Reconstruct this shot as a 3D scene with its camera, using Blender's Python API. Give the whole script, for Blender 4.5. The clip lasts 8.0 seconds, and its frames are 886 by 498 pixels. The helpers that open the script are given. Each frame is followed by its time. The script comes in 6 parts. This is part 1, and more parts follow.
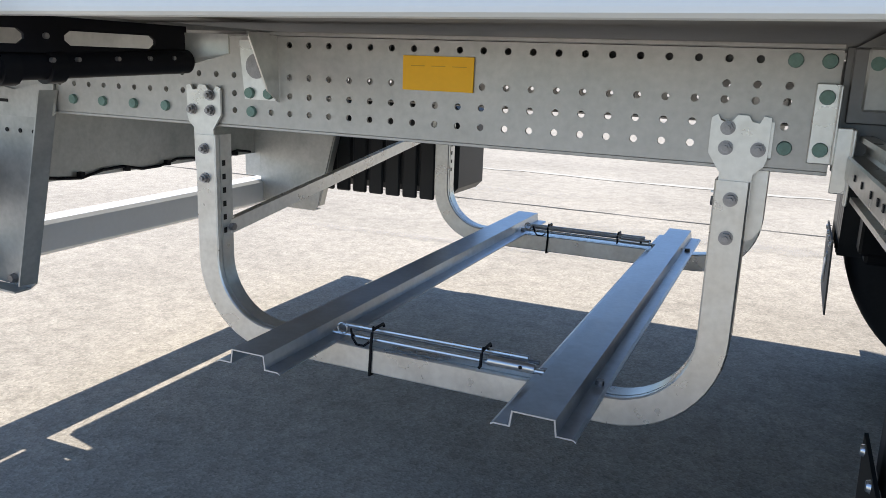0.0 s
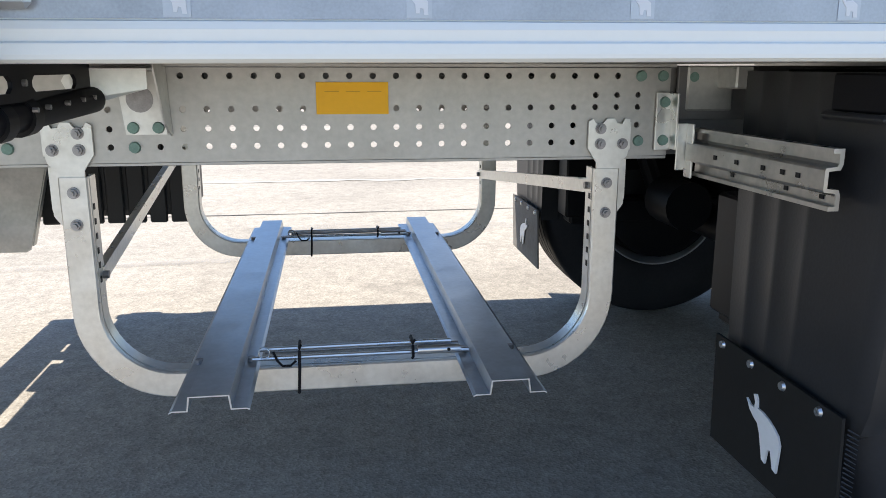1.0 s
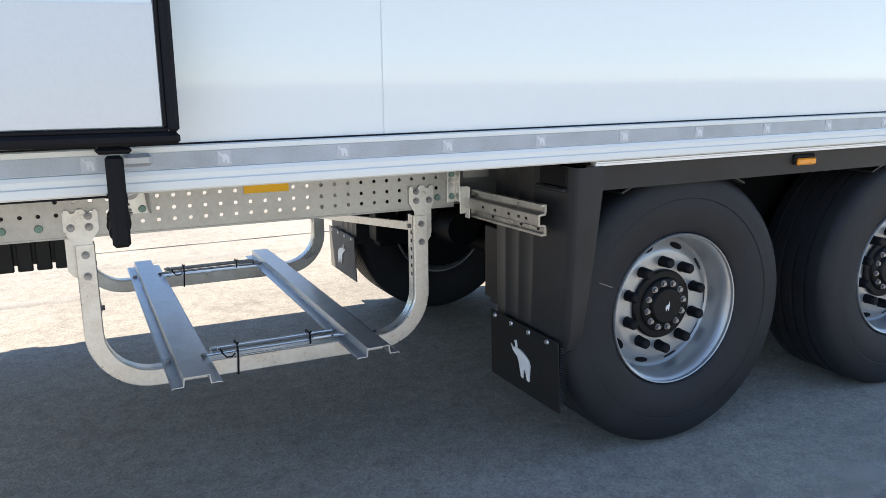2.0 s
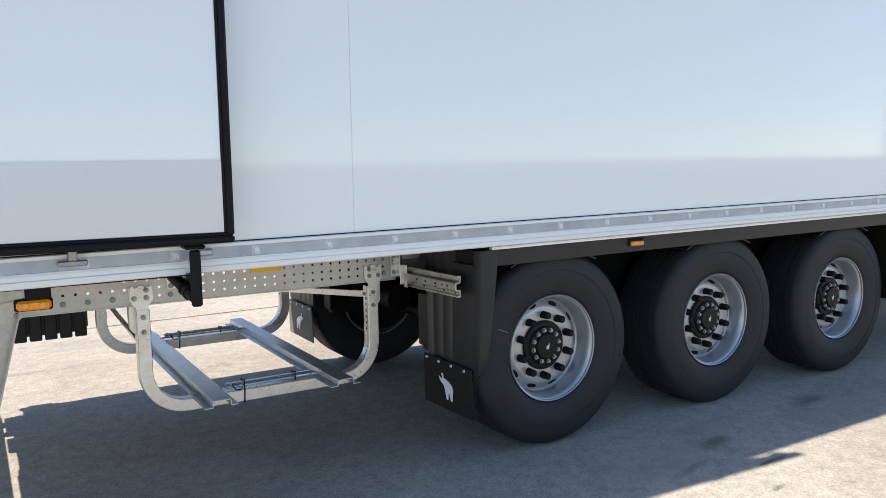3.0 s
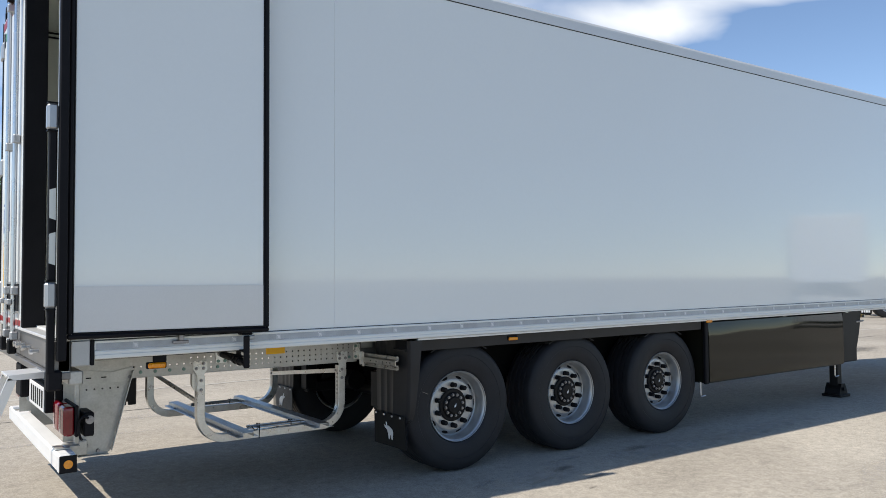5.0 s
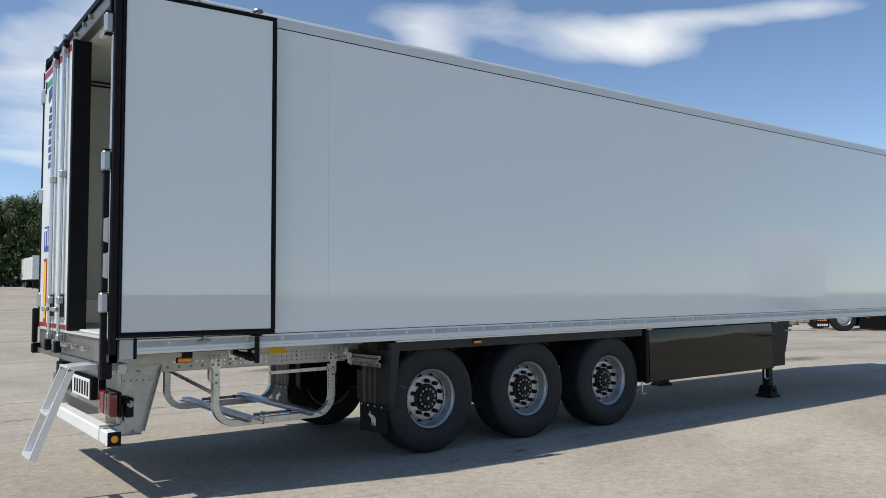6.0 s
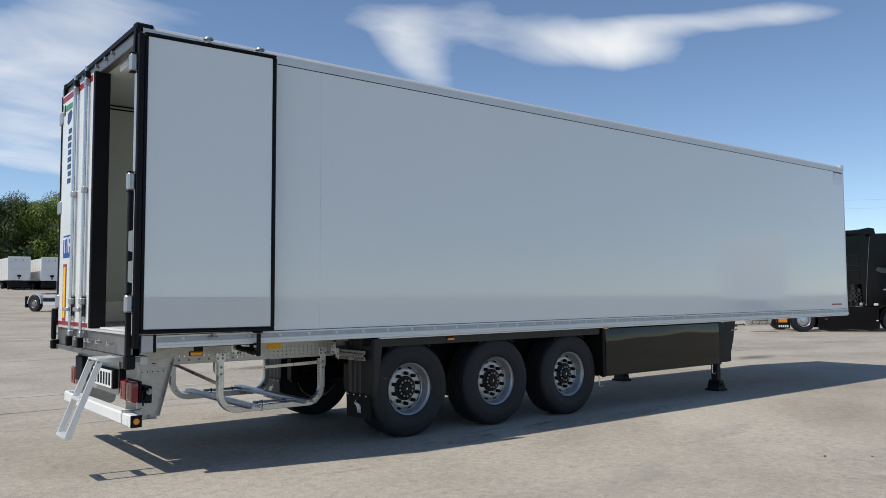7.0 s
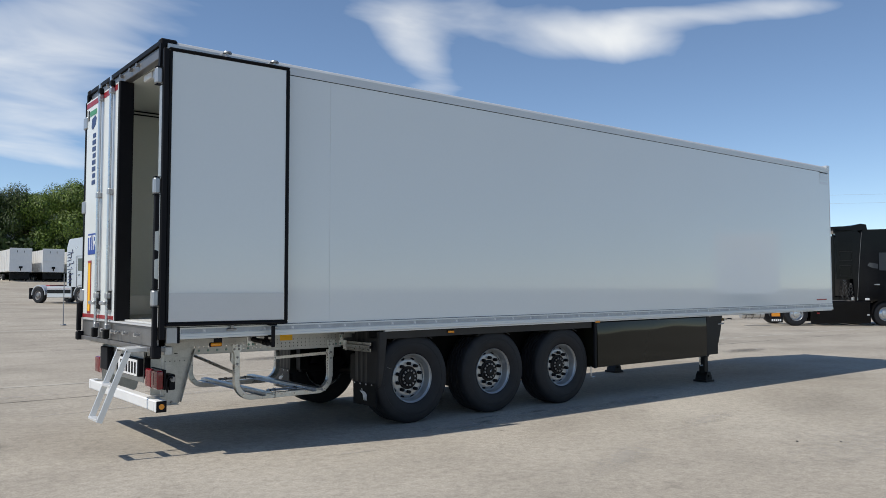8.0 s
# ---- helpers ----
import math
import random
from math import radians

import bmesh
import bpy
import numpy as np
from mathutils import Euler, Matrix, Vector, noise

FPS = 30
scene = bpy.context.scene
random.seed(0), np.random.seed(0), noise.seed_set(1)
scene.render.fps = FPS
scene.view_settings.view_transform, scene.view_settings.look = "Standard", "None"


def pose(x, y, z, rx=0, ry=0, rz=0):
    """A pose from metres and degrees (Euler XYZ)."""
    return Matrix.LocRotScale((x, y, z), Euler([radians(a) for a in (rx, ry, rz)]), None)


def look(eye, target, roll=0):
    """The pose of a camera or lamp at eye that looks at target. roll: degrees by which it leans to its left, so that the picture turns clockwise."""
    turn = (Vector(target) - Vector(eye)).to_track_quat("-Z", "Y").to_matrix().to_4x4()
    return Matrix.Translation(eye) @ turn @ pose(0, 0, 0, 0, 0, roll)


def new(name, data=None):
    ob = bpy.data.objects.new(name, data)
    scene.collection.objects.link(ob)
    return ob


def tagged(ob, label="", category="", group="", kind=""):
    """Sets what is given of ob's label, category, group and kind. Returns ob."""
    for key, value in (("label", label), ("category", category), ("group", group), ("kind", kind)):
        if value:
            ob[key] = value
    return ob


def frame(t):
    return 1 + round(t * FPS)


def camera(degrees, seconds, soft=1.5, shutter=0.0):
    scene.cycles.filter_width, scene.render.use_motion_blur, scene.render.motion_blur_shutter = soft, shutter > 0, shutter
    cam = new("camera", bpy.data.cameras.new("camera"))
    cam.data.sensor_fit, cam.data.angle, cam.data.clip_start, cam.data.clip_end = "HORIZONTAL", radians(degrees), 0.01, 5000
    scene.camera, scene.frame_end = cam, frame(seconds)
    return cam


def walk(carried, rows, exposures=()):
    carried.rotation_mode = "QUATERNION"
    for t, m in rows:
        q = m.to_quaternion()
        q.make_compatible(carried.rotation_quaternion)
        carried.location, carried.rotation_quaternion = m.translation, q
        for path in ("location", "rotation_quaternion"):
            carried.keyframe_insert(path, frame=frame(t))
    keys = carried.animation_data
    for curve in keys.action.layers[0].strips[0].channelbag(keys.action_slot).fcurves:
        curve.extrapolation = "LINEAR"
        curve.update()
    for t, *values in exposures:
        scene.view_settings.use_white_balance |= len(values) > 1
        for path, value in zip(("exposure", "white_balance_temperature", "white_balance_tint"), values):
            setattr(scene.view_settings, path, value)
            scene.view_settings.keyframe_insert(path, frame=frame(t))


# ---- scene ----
cam = camera(59.1, 8.0, soft=0.8)
EXPOSE = [(0.0, 1.02, 6500, 10), (0.5, 1.14, 6550, 10), (1.0, 1.24, 6650, 10), (1.7, 1.33, 6850, 10), (3.0, 1.04, 7000, 10), (3.5, 0.97, 6950, 9), (4.5, 0.61, 6850, 9), (6.0, 0.13, 6750, 8), (7.0, 0.02, 6700, 8), (8.0, 0.0, 6700, 8)]
PATH = [
    (0, (2.239, -0.837, 1.054), (1.456, 0.944, 0.588), 2.1),
    (0.5, (1.881, -0.913, 1.037), (1.636, 1.022, 0.591), 1.0),
    (1, (1.535, -1.107, 1.094), (1.811, 0.822, 0.642), 0.1),
    (1.5, (1.254, -1.506, 1.208), (1.889, 0.335, 0.755), -0.4),
    (1.7, (1.161, -1.726, 1.272), (1.89, 0.082, 0.824), -0.5),
    (2.8, (0.462, -2.858, 1.495), (1.478, -1.155, 1.234), -0.8),
    (3, (0.362, -3.07, 1.513), (1.395, -1.372, 1.292), -0.9),
    (3.5, (0.037, -3.544, 1.523), (1.124, -1.87, 1.409), -0.8),
    (4, (-0.311, -4.015, 1.553), (0.812, -2.361, 1.533), -0.6),
    (4.5, (-0.594, -4.557, 1.564), (0.547, -2.915, 1.602), -0.5),
    (5.8, (-1.38, -5.91, 1.553), (-0.191, -4.305, 1.665), -0.3),
    (6, (-1.535, -6.117, 1.533), (-0.338, -4.519, 1.649), -0.3),
    (6.5, (-1.877, -6.52, 1.532), (-0.652, -4.944, 1.656), -0.3),
    (7, (-2.139, -6.926, 1.542), (-0.897, -5.363, 1.662), -0.2),
    (7.5, (-2.403, -7.229, 1.56), (-1.156, -5.669, 1.668), 0.0),
    (8, (-2.516, -7.365, 1.577), (-1.271, -5.802, 1.678), -0.0),
]
walk(cam, [(t, look(eye, target, roll)) for t, eye, target, roll in PATH], EXPOSE)


# ---- light ----
SUN_AT = Vector((-0.70, 0.157, 1.0)).normalized()
sun = new("sun", bpy.data.lights.new("sun", "SUN"))
sun.data.energy, sun.data.angle, sun.data.color = 3.75, radians(0.53), (1.0, 0.955, 0.895)
sun.matrix_world = look(SUN_AT * 60, (0, 0, 0))

world = bpy.data.worlds.new("sky")
scene.world = world
world.use_nodes = True
wn, wl = world.node_tree.nodes, world.node_tree.links
wn.clear()


def wnode(kind, **values):
    n = wn.new(kind)
    for key, v in values.items():
        n.inputs[key].default_value = v
    return n


sky = wn.new("ShaderNodeTexSky")
sky.sky_type = "NISHITA"
sky.sun_disc = False
sky.sun_elevation = math.asin(SUN_AT.z)
sky.sun_rotation = math.atan2(SUN_AT.x, SUN_AT.y)
sky.air_density, sky.dust_density, sky.ozone_density = 0.72, 0.0, 2.6
coords = wn.new("ShaderNodeTexCoord")
split = wn.new("ShaderNodeSeparateXYZ")
wl.new(coords.outputs["Generated"], split.inputs[0])
rise = wn.new("ShaderNodeMath")
rise.operation = "MAXIMUM"
rise.inputs[1].default_value = 0.03
wl.new(split.outputs["Z"], rise.inputs[0])
rise2 = wn.new("ShaderNodeMath")
rise2.operation = "ADD"
rise2.inputs[1].default_value = 0.12
wl.new(rise.outputs[0], rise2.inputs[0])
flat = []
for axis in ("X", "Y"):
    d = wn.new("ShaderNodeMath")
    d.operation = "DIVIDE"
    wl.new(split.outputs[axis], d.inputs[0])
    wl.new(rise2.outputs[0], d.inputs[1])
    flat.append(d)
plane = wn.new("ShaderNodeCombineXYZ")
wl.new(flat[0].outputs[0], plane.inputs[0])
wl.new(flat[1].outputs[0], plane.inputs[1])
shift = wn.new("ShaderNodeMapping")
shift.inputs["Location"].default_value = (3.1, 0.4, 0.0)
shift.inputs["Rotation"].default_value = (0, 0, radians(35))
shift.inputs["Scale"].default_value = (1.25, 1.8, 1.0)
wl.new(plane.outputs[0], shift.inputs["Vector"])
cloud = wnode("ShaderNodeTexNoise", Scale=1.25, Detail=5.0, Roughness=0.48, Distortion=0.45)
wl.new(shift.outputs[0], cloud.inputs["Vector"])


def bank(cx, cy, rx, ry, turn, weight):
    """A bank of cloud: a soft hump on the cloud layer."""
    mp = wn.new("ShaderNodeMapping")
    mp.vector_type = "TEXTURE"
    mp.inputs["Location"].default_value = (cx, cy, 0)
    mp.inputs["Rotation"].default_value = (0, 0, radians(turn))
    mp.inputs["Scale"].default_value = (rx, ry, 1)
    wl.new(plane.outputs[0], mp.inputs["Vector"])
    ln = wn.new("ShaderNodeVectorMath")
    ln.operation = "LENGTH"
    wl.new(mp.outputs[0], ln.inputs[0])
    mr = wn.new("ShaderNodeMapRange")
    mr.interpolation_type = "SMOOTHSTEP"
    mr.inputs["From Min"].default_value, mr.inputs["From Max"].default_value = 0.0, 1.5
    mr.inputs["To Min"].default_value, mr.inputs["To Max"].default_value = weight, 0.0
    wl.new(ln.outputs["Value"], mr.inputs["Value"])
    return mr.outputs[0]


calm = wn.new("ShaderNodeMath")
calm.operation = "SUBTRACT"
calm.inputs[1].default_value = 0.19
wl.new(cloud.outputs["Fac"], calm.inputs[0])
total = calm.outputs[0]
for row in ((1.56, 1.50, 0.36, 0.20, -24, 0.34), (1.82, 1.40, 0.28, 0.22, -50, 0.44), (1.95, 0.98, 0.42, 0.10, -51, 0.36), (1.45, 1.93, 0.45, 0.14, 38, 0.46), (0.60, 2.95, 0.42, 1.25, 0, 0.36), (0.40, 2.25, 0.26, 0.40, -20, 0.22)):
    add = wn.new("ShaderNodeMath")
    add.operation = "ADD"
    wl.new(total, add.inputs[0])
    wl.new(bank(*row), add.inputs[1])
    total = add.outputs[0]
ramp = wn.new("ShaderNodeValToRGB")
ramp.color_ramp.elements[0].position, ramp.color_ramp.elements[1].position = 0.52, 0.90
wl.new(total, ramp.inputs[0])
veil = wn.new("ShaderNodeMath")
veil.operation = "MULTIPLY"
veil.inputs[1].default_value = 0.92
wl.new(ramp.outputs["Color"], veil.inputs[0])
mixed = wn.new("ShaderNodeMix")
mixed.data_type = "RGBA"
wl.new(veil.outputs[0], mixed.inputs["Factor"])
wl.new(sky.outputs[0], mixed.inputs["A"])
mixed.inputs["B"].default_value = (6.6, 6.8, 7.1, 1)
back = wnode("ShaderNodeBackground", Strength=0.138)
wl.new(mixed.outputs["Result"], back.inputs["Color"])
out = wn.new("ShaderNodeOutputWorld")
wl.new(back.outputs[0], out.inputs["Surface"])


# ---- materials ----
def material(name, colour, rough=0.5, metal=0.0, var=0.12, scale=3.0, fine=60.0, bump=0.0, coat=0.0, rough_var=0.1, streak=1.0, tone=None, spec=0.5, coat_rough=0.08, coat_ior=1.6):
    """A surface with broad stains, fine grain and a little relief. streak stretches the stains upright."""
    m = bpy.data.materials.new(name)
    m.use_nodes = True
    n, l = m.node_tree.nodes, m.node_tree.links
    b = n["Principled BSDF"]
    c = n.new("ShaderNodeTexCoord")
    mp = n.new("ShaderNodeMapping")
    mp.inputs["Scale"].default_value = (1, 1, 1 / streak)
    l.new(c.outputs["Object"], mp.inputs["Vector"])
    info = n.new("ShaderNodeObjectInfo")
    broad = n.new("ShaderNodeTexNoise")
    broad.noise_dimensions = "4D"
    broad.inputs["Scale"].default_value, broad.inputs["Detail"].default_value = scale, 5
    l.new(mp.outputs[0], broad.inputs["Vector"])
    l.new(info.outputs["Random"], broad.inputs["W"])
    grain = n.new("ShaderNodeTexNoise")
    grain.inputs["Scale"].default_value, grain.inputs["Detail"].default_value = fine, 3
    l.new(c.outputs["Object"], grain.inputs["Vector"])
    both = n.new("ShaderNodeMath")
    both.operation = "MULTIPLY_ADD"
    both.inputs[1].default_value = 0.45
    l.new(grain.outputs["Fac"], both.inputs[0])
    l.new(broad.outputs["Fac"], both.inputs[2])
    r = n.new("ShaderNodeMapRange")
    r.inputs["From Min"].default_value, r.inputs["From Max"].default_value = 0.45, 1.0
    l.new(both.outputs[0], r.inputs["Value"])
    mix = n.new("ShaderNodeMix")
    mix.data_type = "RGBA"
    l.new(r.outputs[0], mix.inputs["Factor"])
    dark = tone or tuple(v * (1 - var) for v in colour)
    mix.inputs["A"].default_value = (*dark, 1)
    mix.inputs["B"].default_value = (*[min(1, v * (1 + var * 0.6)) for v in colour], 1)
    l.new(mix.outputs["Result"], b.inputs["Base Color"])
    rr = n.new("ShaderNodeMapRange")
    rr.inputs["To Min"].default_value, rr.inputs["To Max"].default_value = max(0.03, rough - rough_var), min(1, rough + rough_var)
    l.new(broad.outputs["Fac"], rr.inputs["Value"])
    l.new(rr.outputs[0], b.inputs["Roughness"])
    b.inputs["Metallic"].default_value = metal
    b.inputs["Coat Weight"].default_value = coat
    b.inputs["Coat Roughness"].default_value = coat_rough
    b.inputs["Coat IOR"].default_value = coat_ior
    b.inputs["Specular IOR Level"].default_value = spec
    if bump:
        bp = n.new("ShaderNodeBump")
        bp.inputs["Strength"].default_value, bp.inputs["Distance"].default_value = bump, 0.004
        l.new(both.outputs[0], bp.inputs["Height"])
        l.new(bp.outputs[0], b.inputs["Normal"])
    return m


PANEL = material("white_gelcoat_panel", (0.765, 0.80, 0.785), 0.35, var=0.02, scale=0.6, fine=30, bump=0.006, coat=1.0, rough_var=0.03, spec=0.12, coat_rough=0.055, coat_ior=1.62)
INNER = material("cream_inner_panel", (0.70, 0.72, 0.665), 0.45, var=0.05, scale=1.0, fine=40)
KICK = material("brushed_aluminium_kick_strip", (0.62, 0.62, 0.62), 0.38, metal=0.55, var=0.06, scale=1.5, fine=120)
ALU = material("anodised_aluminium_profile", (0.78, 0.78, 0.77), 0.35, metal=0.45, var=0.05, scale=2, fine=150)
RAILWHITE = material("white_painted_rail", (0.73, 0.75, 0.725), 0.35, var=0.03, scale=2, fine=80, coat=0.1)
ROOFALU = material("dull_aluminium_edge", (0.66, 0.67, 0.66), 0.42, metal=0.22, var=0.06, scale=2, fine=120)
HINGE = material("satin_hinge_alloy", (0.42, 0.43, 0.44), 0.38, metal=0.6, var=0.08, scale=9, fine=120)
BADGE = material("pale_badge_mark", (0.62, 0.64, 0.66), 0.4, var=0.05, scale=8, fine=60)
STRIP2 = material("pale_badge_grey", (0.44, 0.47, 0.51), 0.35, metal=0.4, var=0.1, scale=8, fine=260)
STRIP = material("grey_patterned_strip", (0.36, 0.39, 0.43), 0.35, metal=0.4, var=0.25, scale=8, fine=260)
GALV = material("galvanised_steel", (0.485, 0.483, 0.455), 0.40, metal=0.55, var=0.26, scale=11, fine=70, bump=0.05, rough_var=0.2)
BEAM = material("dull_galvanised_beam", (0.47, 0.458, 0.428), 0.40, metal=0.5, var=0.22, scale=9, fine=70, bump=0.04, rough_var=0.15)
ZINC = material("pale_zinc_plate", (0.66, 0.655, 0.62), 0.31, metal=0.72, var=0.24, scale=12, fine=70, bump=0.05, rough_var=0.2)
FOLDED = material("folded_zinc_section", (0.46, 0.45, 0.42), 0.30, metal=0.85, var=0.3, scale=14, fine=60, bump=0.04, rough_var=0.12)
GALV2 = material("spangled_galvanised_sheet", (0.50, 0.54, 0.58), 0.36, metal=0.75, var=0.2, scale=14, fine=70, bump=0.03, rough_var=0.14)
BRIGHT = material("zinc_plated_rod", (0.60, 0.61, 0.62), 0.28, metal=0.9, var=0.06, scale=4, fine=16)
BLACK = material("black_rubber", (0.009, 0.009, 0.011), 0.55, spec=0.14, var=0.3, scale=6, fine=60, bump=0.05)
PLASTIC = material("black_moulded_plastic", (0.027, 0.027, 0.028), 0.40, spec=0.26, var=0.25, scale=5, fine=140, bump=0.12)
TYRE = material("dark_tyre_rubber", (0.019, 0.0195, 0.022), 0.58, spec=0.27, var=0.35, scale=7, fine=90, bump=0.08)
DUSTRUBBER = material("dusty_flap_rubber", (0.015, 0.0145, 0.0135), 0.7, spec=0.2, var=0.3, scale=5, fine=60, bump=0.05)
# Far flap's rubber made paler: the sun on it is in the colour.
LITFLAP = material("sunlit_flap_rubber", (0.17, 0.158, 0.142), 0.85, spec=0.2, var=0.3, scale=4, fine=60, bump=0.05)
DARK = material("dark_painted_steel", (0.008, 0.008, 0.009), 0.45, spec=0.18, var=0.3, scale=6, fine=80, bump=0.05)
RIM = material("silver_painted_rim", (0.41, 0.42, 0.425), 0.36, metal=0.62, var=0.10, scale=6, fine=120, rough_var=0.15)
YELLOW = material("yellow_sticker", (0.93, 0.49, 0.006), 0.5, var=0.06, scale=10, fine=100)
TEAL = material("green_coated_bolt", (0.17, 0.28, 0.24), 0.5, metal=0.2, var=0.25, scale=60, fine=300)
STEELBOLT = material("steel_bolt", (0.32, 0.31, 0.31), 0.42, metal=0.8, var=0.25, scale=60, fine=300)
AMBER = material("amber_lens", (0.85, 0.30, 0.01), 0.15, var=0.15, scale=60, fine=200, coat=0.6)
REDLENS = material("red_lens", (0.17, 0.003, 0.009), 0.12, var=0.2, scale=30, fine=100, coat=0.35)
WHITE = material("white_paint", (0.78, 0.78, 0.77), 0.4, var=0.05, scale=4, fine=60)
RED = material("red_marking", (0.30, 0.012, 0.016), 0.4, var=0.1, scale=10)
BLUE = material("blue_plate", (0.015, 0.06, 0.32), 0.4, var=0.1, scale=10)
NAVY = material("navy_print", (0.02, 0.035, 0.12), 0.4, var=0.1, scale=10)
GREENP = material("green_print", (0.05, 0.25, 0.09), 0.4, var=0.1, scale=10)
BRASS = material("brass_fitting", (0.45, 0.30, 0.10), 0.3, metal=0.8, var=0.1, scale=20, fine=60)
BOXPAINT = material("dark_olive_gloss_paint", (0.016, 0.016, 0.011), 0.07, spec=0.27, var=0.12, scale=1.2, fine=2.5, bump=0.35, coat=0.0, rough_var=0.03)
CABBLACK = material("black_vehicle_paint", (0.004, 0.004, 0.005), 0.12, var=0.2, scale=2, fine=3, coat=0.0, spec=0.17)
GLASS = material("tinted_glass", (0.012, 0.015, 0.018), 0.06, var=0.1, coat=0.8, rough_var=0.02)
SILVERCAB = material("silver_vehicle_paint", (0.58, 0.60, 0.63), 0.3, metal=0.35, var=0.05, scale=2, fine=30, coat=0.4)
FLOOR = material("pale_floor", (0.55, 0.55, 0.53), 0.6, var=0.12, scale=2, fine=40)
SILL = material("dull_steel_sill", (0.21, 0.205, 0.20), 0.42, metal=0.6, var=0.2, scale=5, fine=60)
UNDER = material("dusty_grey_underside", (0.33, 0.32, 0.30), 0.7, var=0.15, scale=3, fine=60)
# Matte black that holds the shade deep under the body.
SHADEBLACK = material("deep_shade_black", (0.006, 0.006, 0.006), 0.8, spec=0.08, var=0.3, scale=4, fine=60)
BARK = material("bark", (0.10, 0.075, 0.05), 0.9, var=0.35, scale=3, fine=20, bump=0.4)


def leaf_material(name, a, b_):
    m = bpy.data.materials.new(name)
    m.use_nodes = True
    n, l = m.node_tree.nodes, m.node_tree.links
    b = n["Principled BSDF"]
    geo = n.new("ShaderNodeNewGeometry")
    mix = n.new("ShaderNodeMix")
    mix.data_type = "RGBA"
    l.new(geo.outputs["Random Per Island"], mix.inputs["Factor"])
    mix.inputs["A"].default_value, mix.inputs["B"].default_value = (*a, 1), (*b_, 1)
    l.new(mix.outputs["Result"], b.inputs["Base Color"])
    b.inputs["Roughness"].default_value = 0.6
    b.inputs["Subsurface Weight"].default_value = 0.0
    return m


LEAF = leaf_material("green_leaves", (0.036, 0.070, 0.007), (0.17, 0.25, 0.03))
LEAF2 = leaf_material("dark_green_leaves", (0.016, 0.032, 0.008), (0.065, 0.10, 0.02))


def ground_material():
    m = bpy.data.materials.new("weathered_asphalt_concrete")
    m.use_nodes = True
    n, l = m.node_tree.nodes, m.node_tree.links
    b = n["Principled BSDF"]
    c = n.new("ShaderNodeTexCoord")

    def noise_tex(scale, detail, rough=0.55, stretch=(1, 1, 1)):
        mp = n.new("ShaderNodeMapping")
        mp.inputs["Scale"].default_value = stretch
        l.new(c.outputs["Object"], mp.inputs["Vector"])
        t = n.new("ShaderNodeTexNoise")
        t.inputs["Scale"].default_value, t.inputs["Detail"].default_value, t.inputs["Roughness"].default_value = scale, detail, rough
        l.new(mp.outputs[0], t.inputs["Vector"])
        return t

    def ramp_of(socket, stops):
        r = n.new("ShaderNodeValToRGB")
        while len(r.color_ramp.elements) < len(stops):
            r.color_ramp.elements.new(0.5)
        for e, (p, v) in zip(r.color_ramp.elements, stops):
            e.position, e.color = p, (*v, 1) if isinstance(v, tuple) else (v, v, v, 1)
        l.new(socket, r.inputs[0])
        return r.outputs["Color"]

    def blend(kind, fac, a, b2):
        x = n.new("ShaderNodeMix")
        x.data_type, x.blend_type = "RGBA", kind
        if isinstance(fac, float):
            x.inputs["Factor"].default_value = fac
        else:
            l.new(fac, x.inputs["Factor"])
        l.new(a, x.inputs["A"])
        l.new(b2, x.inputs["B"])
        return x.outputs["Result"]

    broad = ramp_of(noise_tex(0.22, 6, 0.6).outputs["Fac"], [(0.3, (0.320, 0.284, 0.233)), (0.5, (0.392, 0.350, 0.290)), (0.72, (0.463, 0.418, 0.350))])
    streak = ramp_of(noise_tex(0.5, 5, 0.6, (0.8, 1.15, 1)).outputs["Fac"], [(0.32, 0.80), (0.55, 1.0)])
    stain = ramp_of(noise_tex(1.3, 4, 0.6).outputs["Fac"], [(0.26, 0.62), (0.36, 1.0)])
    spots = n.new("ShaderNodeTexVoronoi")
    spots.inputs["Scale"].default_value = 115
    l.new(c.outputs["Object"], spots.inputs["Vector"])
    stones = ramp_of(spots.outputs["Color"], [(0.05, 0.56), (0.45, 0.95), (0.95, 1.42)])
    grit = ramp_of(noise_tex(170, 3, 0.7).outputs["Fac"], [(0.3, 0.78), (0.7, 1.19)])
    pits = ramp_of(noise_tex(34, 4, 0.65).outputs["Fac"], [(0.3, 0.62), (0.46, 1.0), (0.7, 1.1)])
    mottle = ramp_of(noise_tex(11, 6, 0.68).outputs["Fac"], [(0.34, 0.80), (0.50, 1.0), (0.66, 1.15)])
    col = blend("MULTIPLY", 1.0, broad, streak)
    col = blend("MULTIPLY", 0.8, col, mottle)
    col = blend("MULTIPLY", 0.7, col, stain)
    col = blend("MULTIPLY", 0.5, col, stones)
    col = blend("MULTIPLY", 0.6, col, grit)
    col = blend("MULTIPLY", 0.45, col, pits)
    l.new(col, b.inputs["Base Color"])
    b.inputs["Roughness"].default_value = 0.9
    b.inputs["Specular IOR Level"].default_value = 0.3
    bp = n.new("ShaderNodeBump")
    bp.inputs["Strength"].default_value, bp.inputs["Distance"].default_value = 0.28, 0.004
    l.new(spots.outputs["Distance"], bp.inputs["Height"])
    bp2 = n.new("ShaderNodeBump")
    bp2.inputs["Strength"].default_value, bp2.inputs["Distance"].default_value = 0.22, 0.01
    l.new(noise_tex(34, 4, 0.65).outputs["Fac"], bp2.inputs["Height"])
    l.new(bp.outputs[0], bp2.inputs["Normal"])
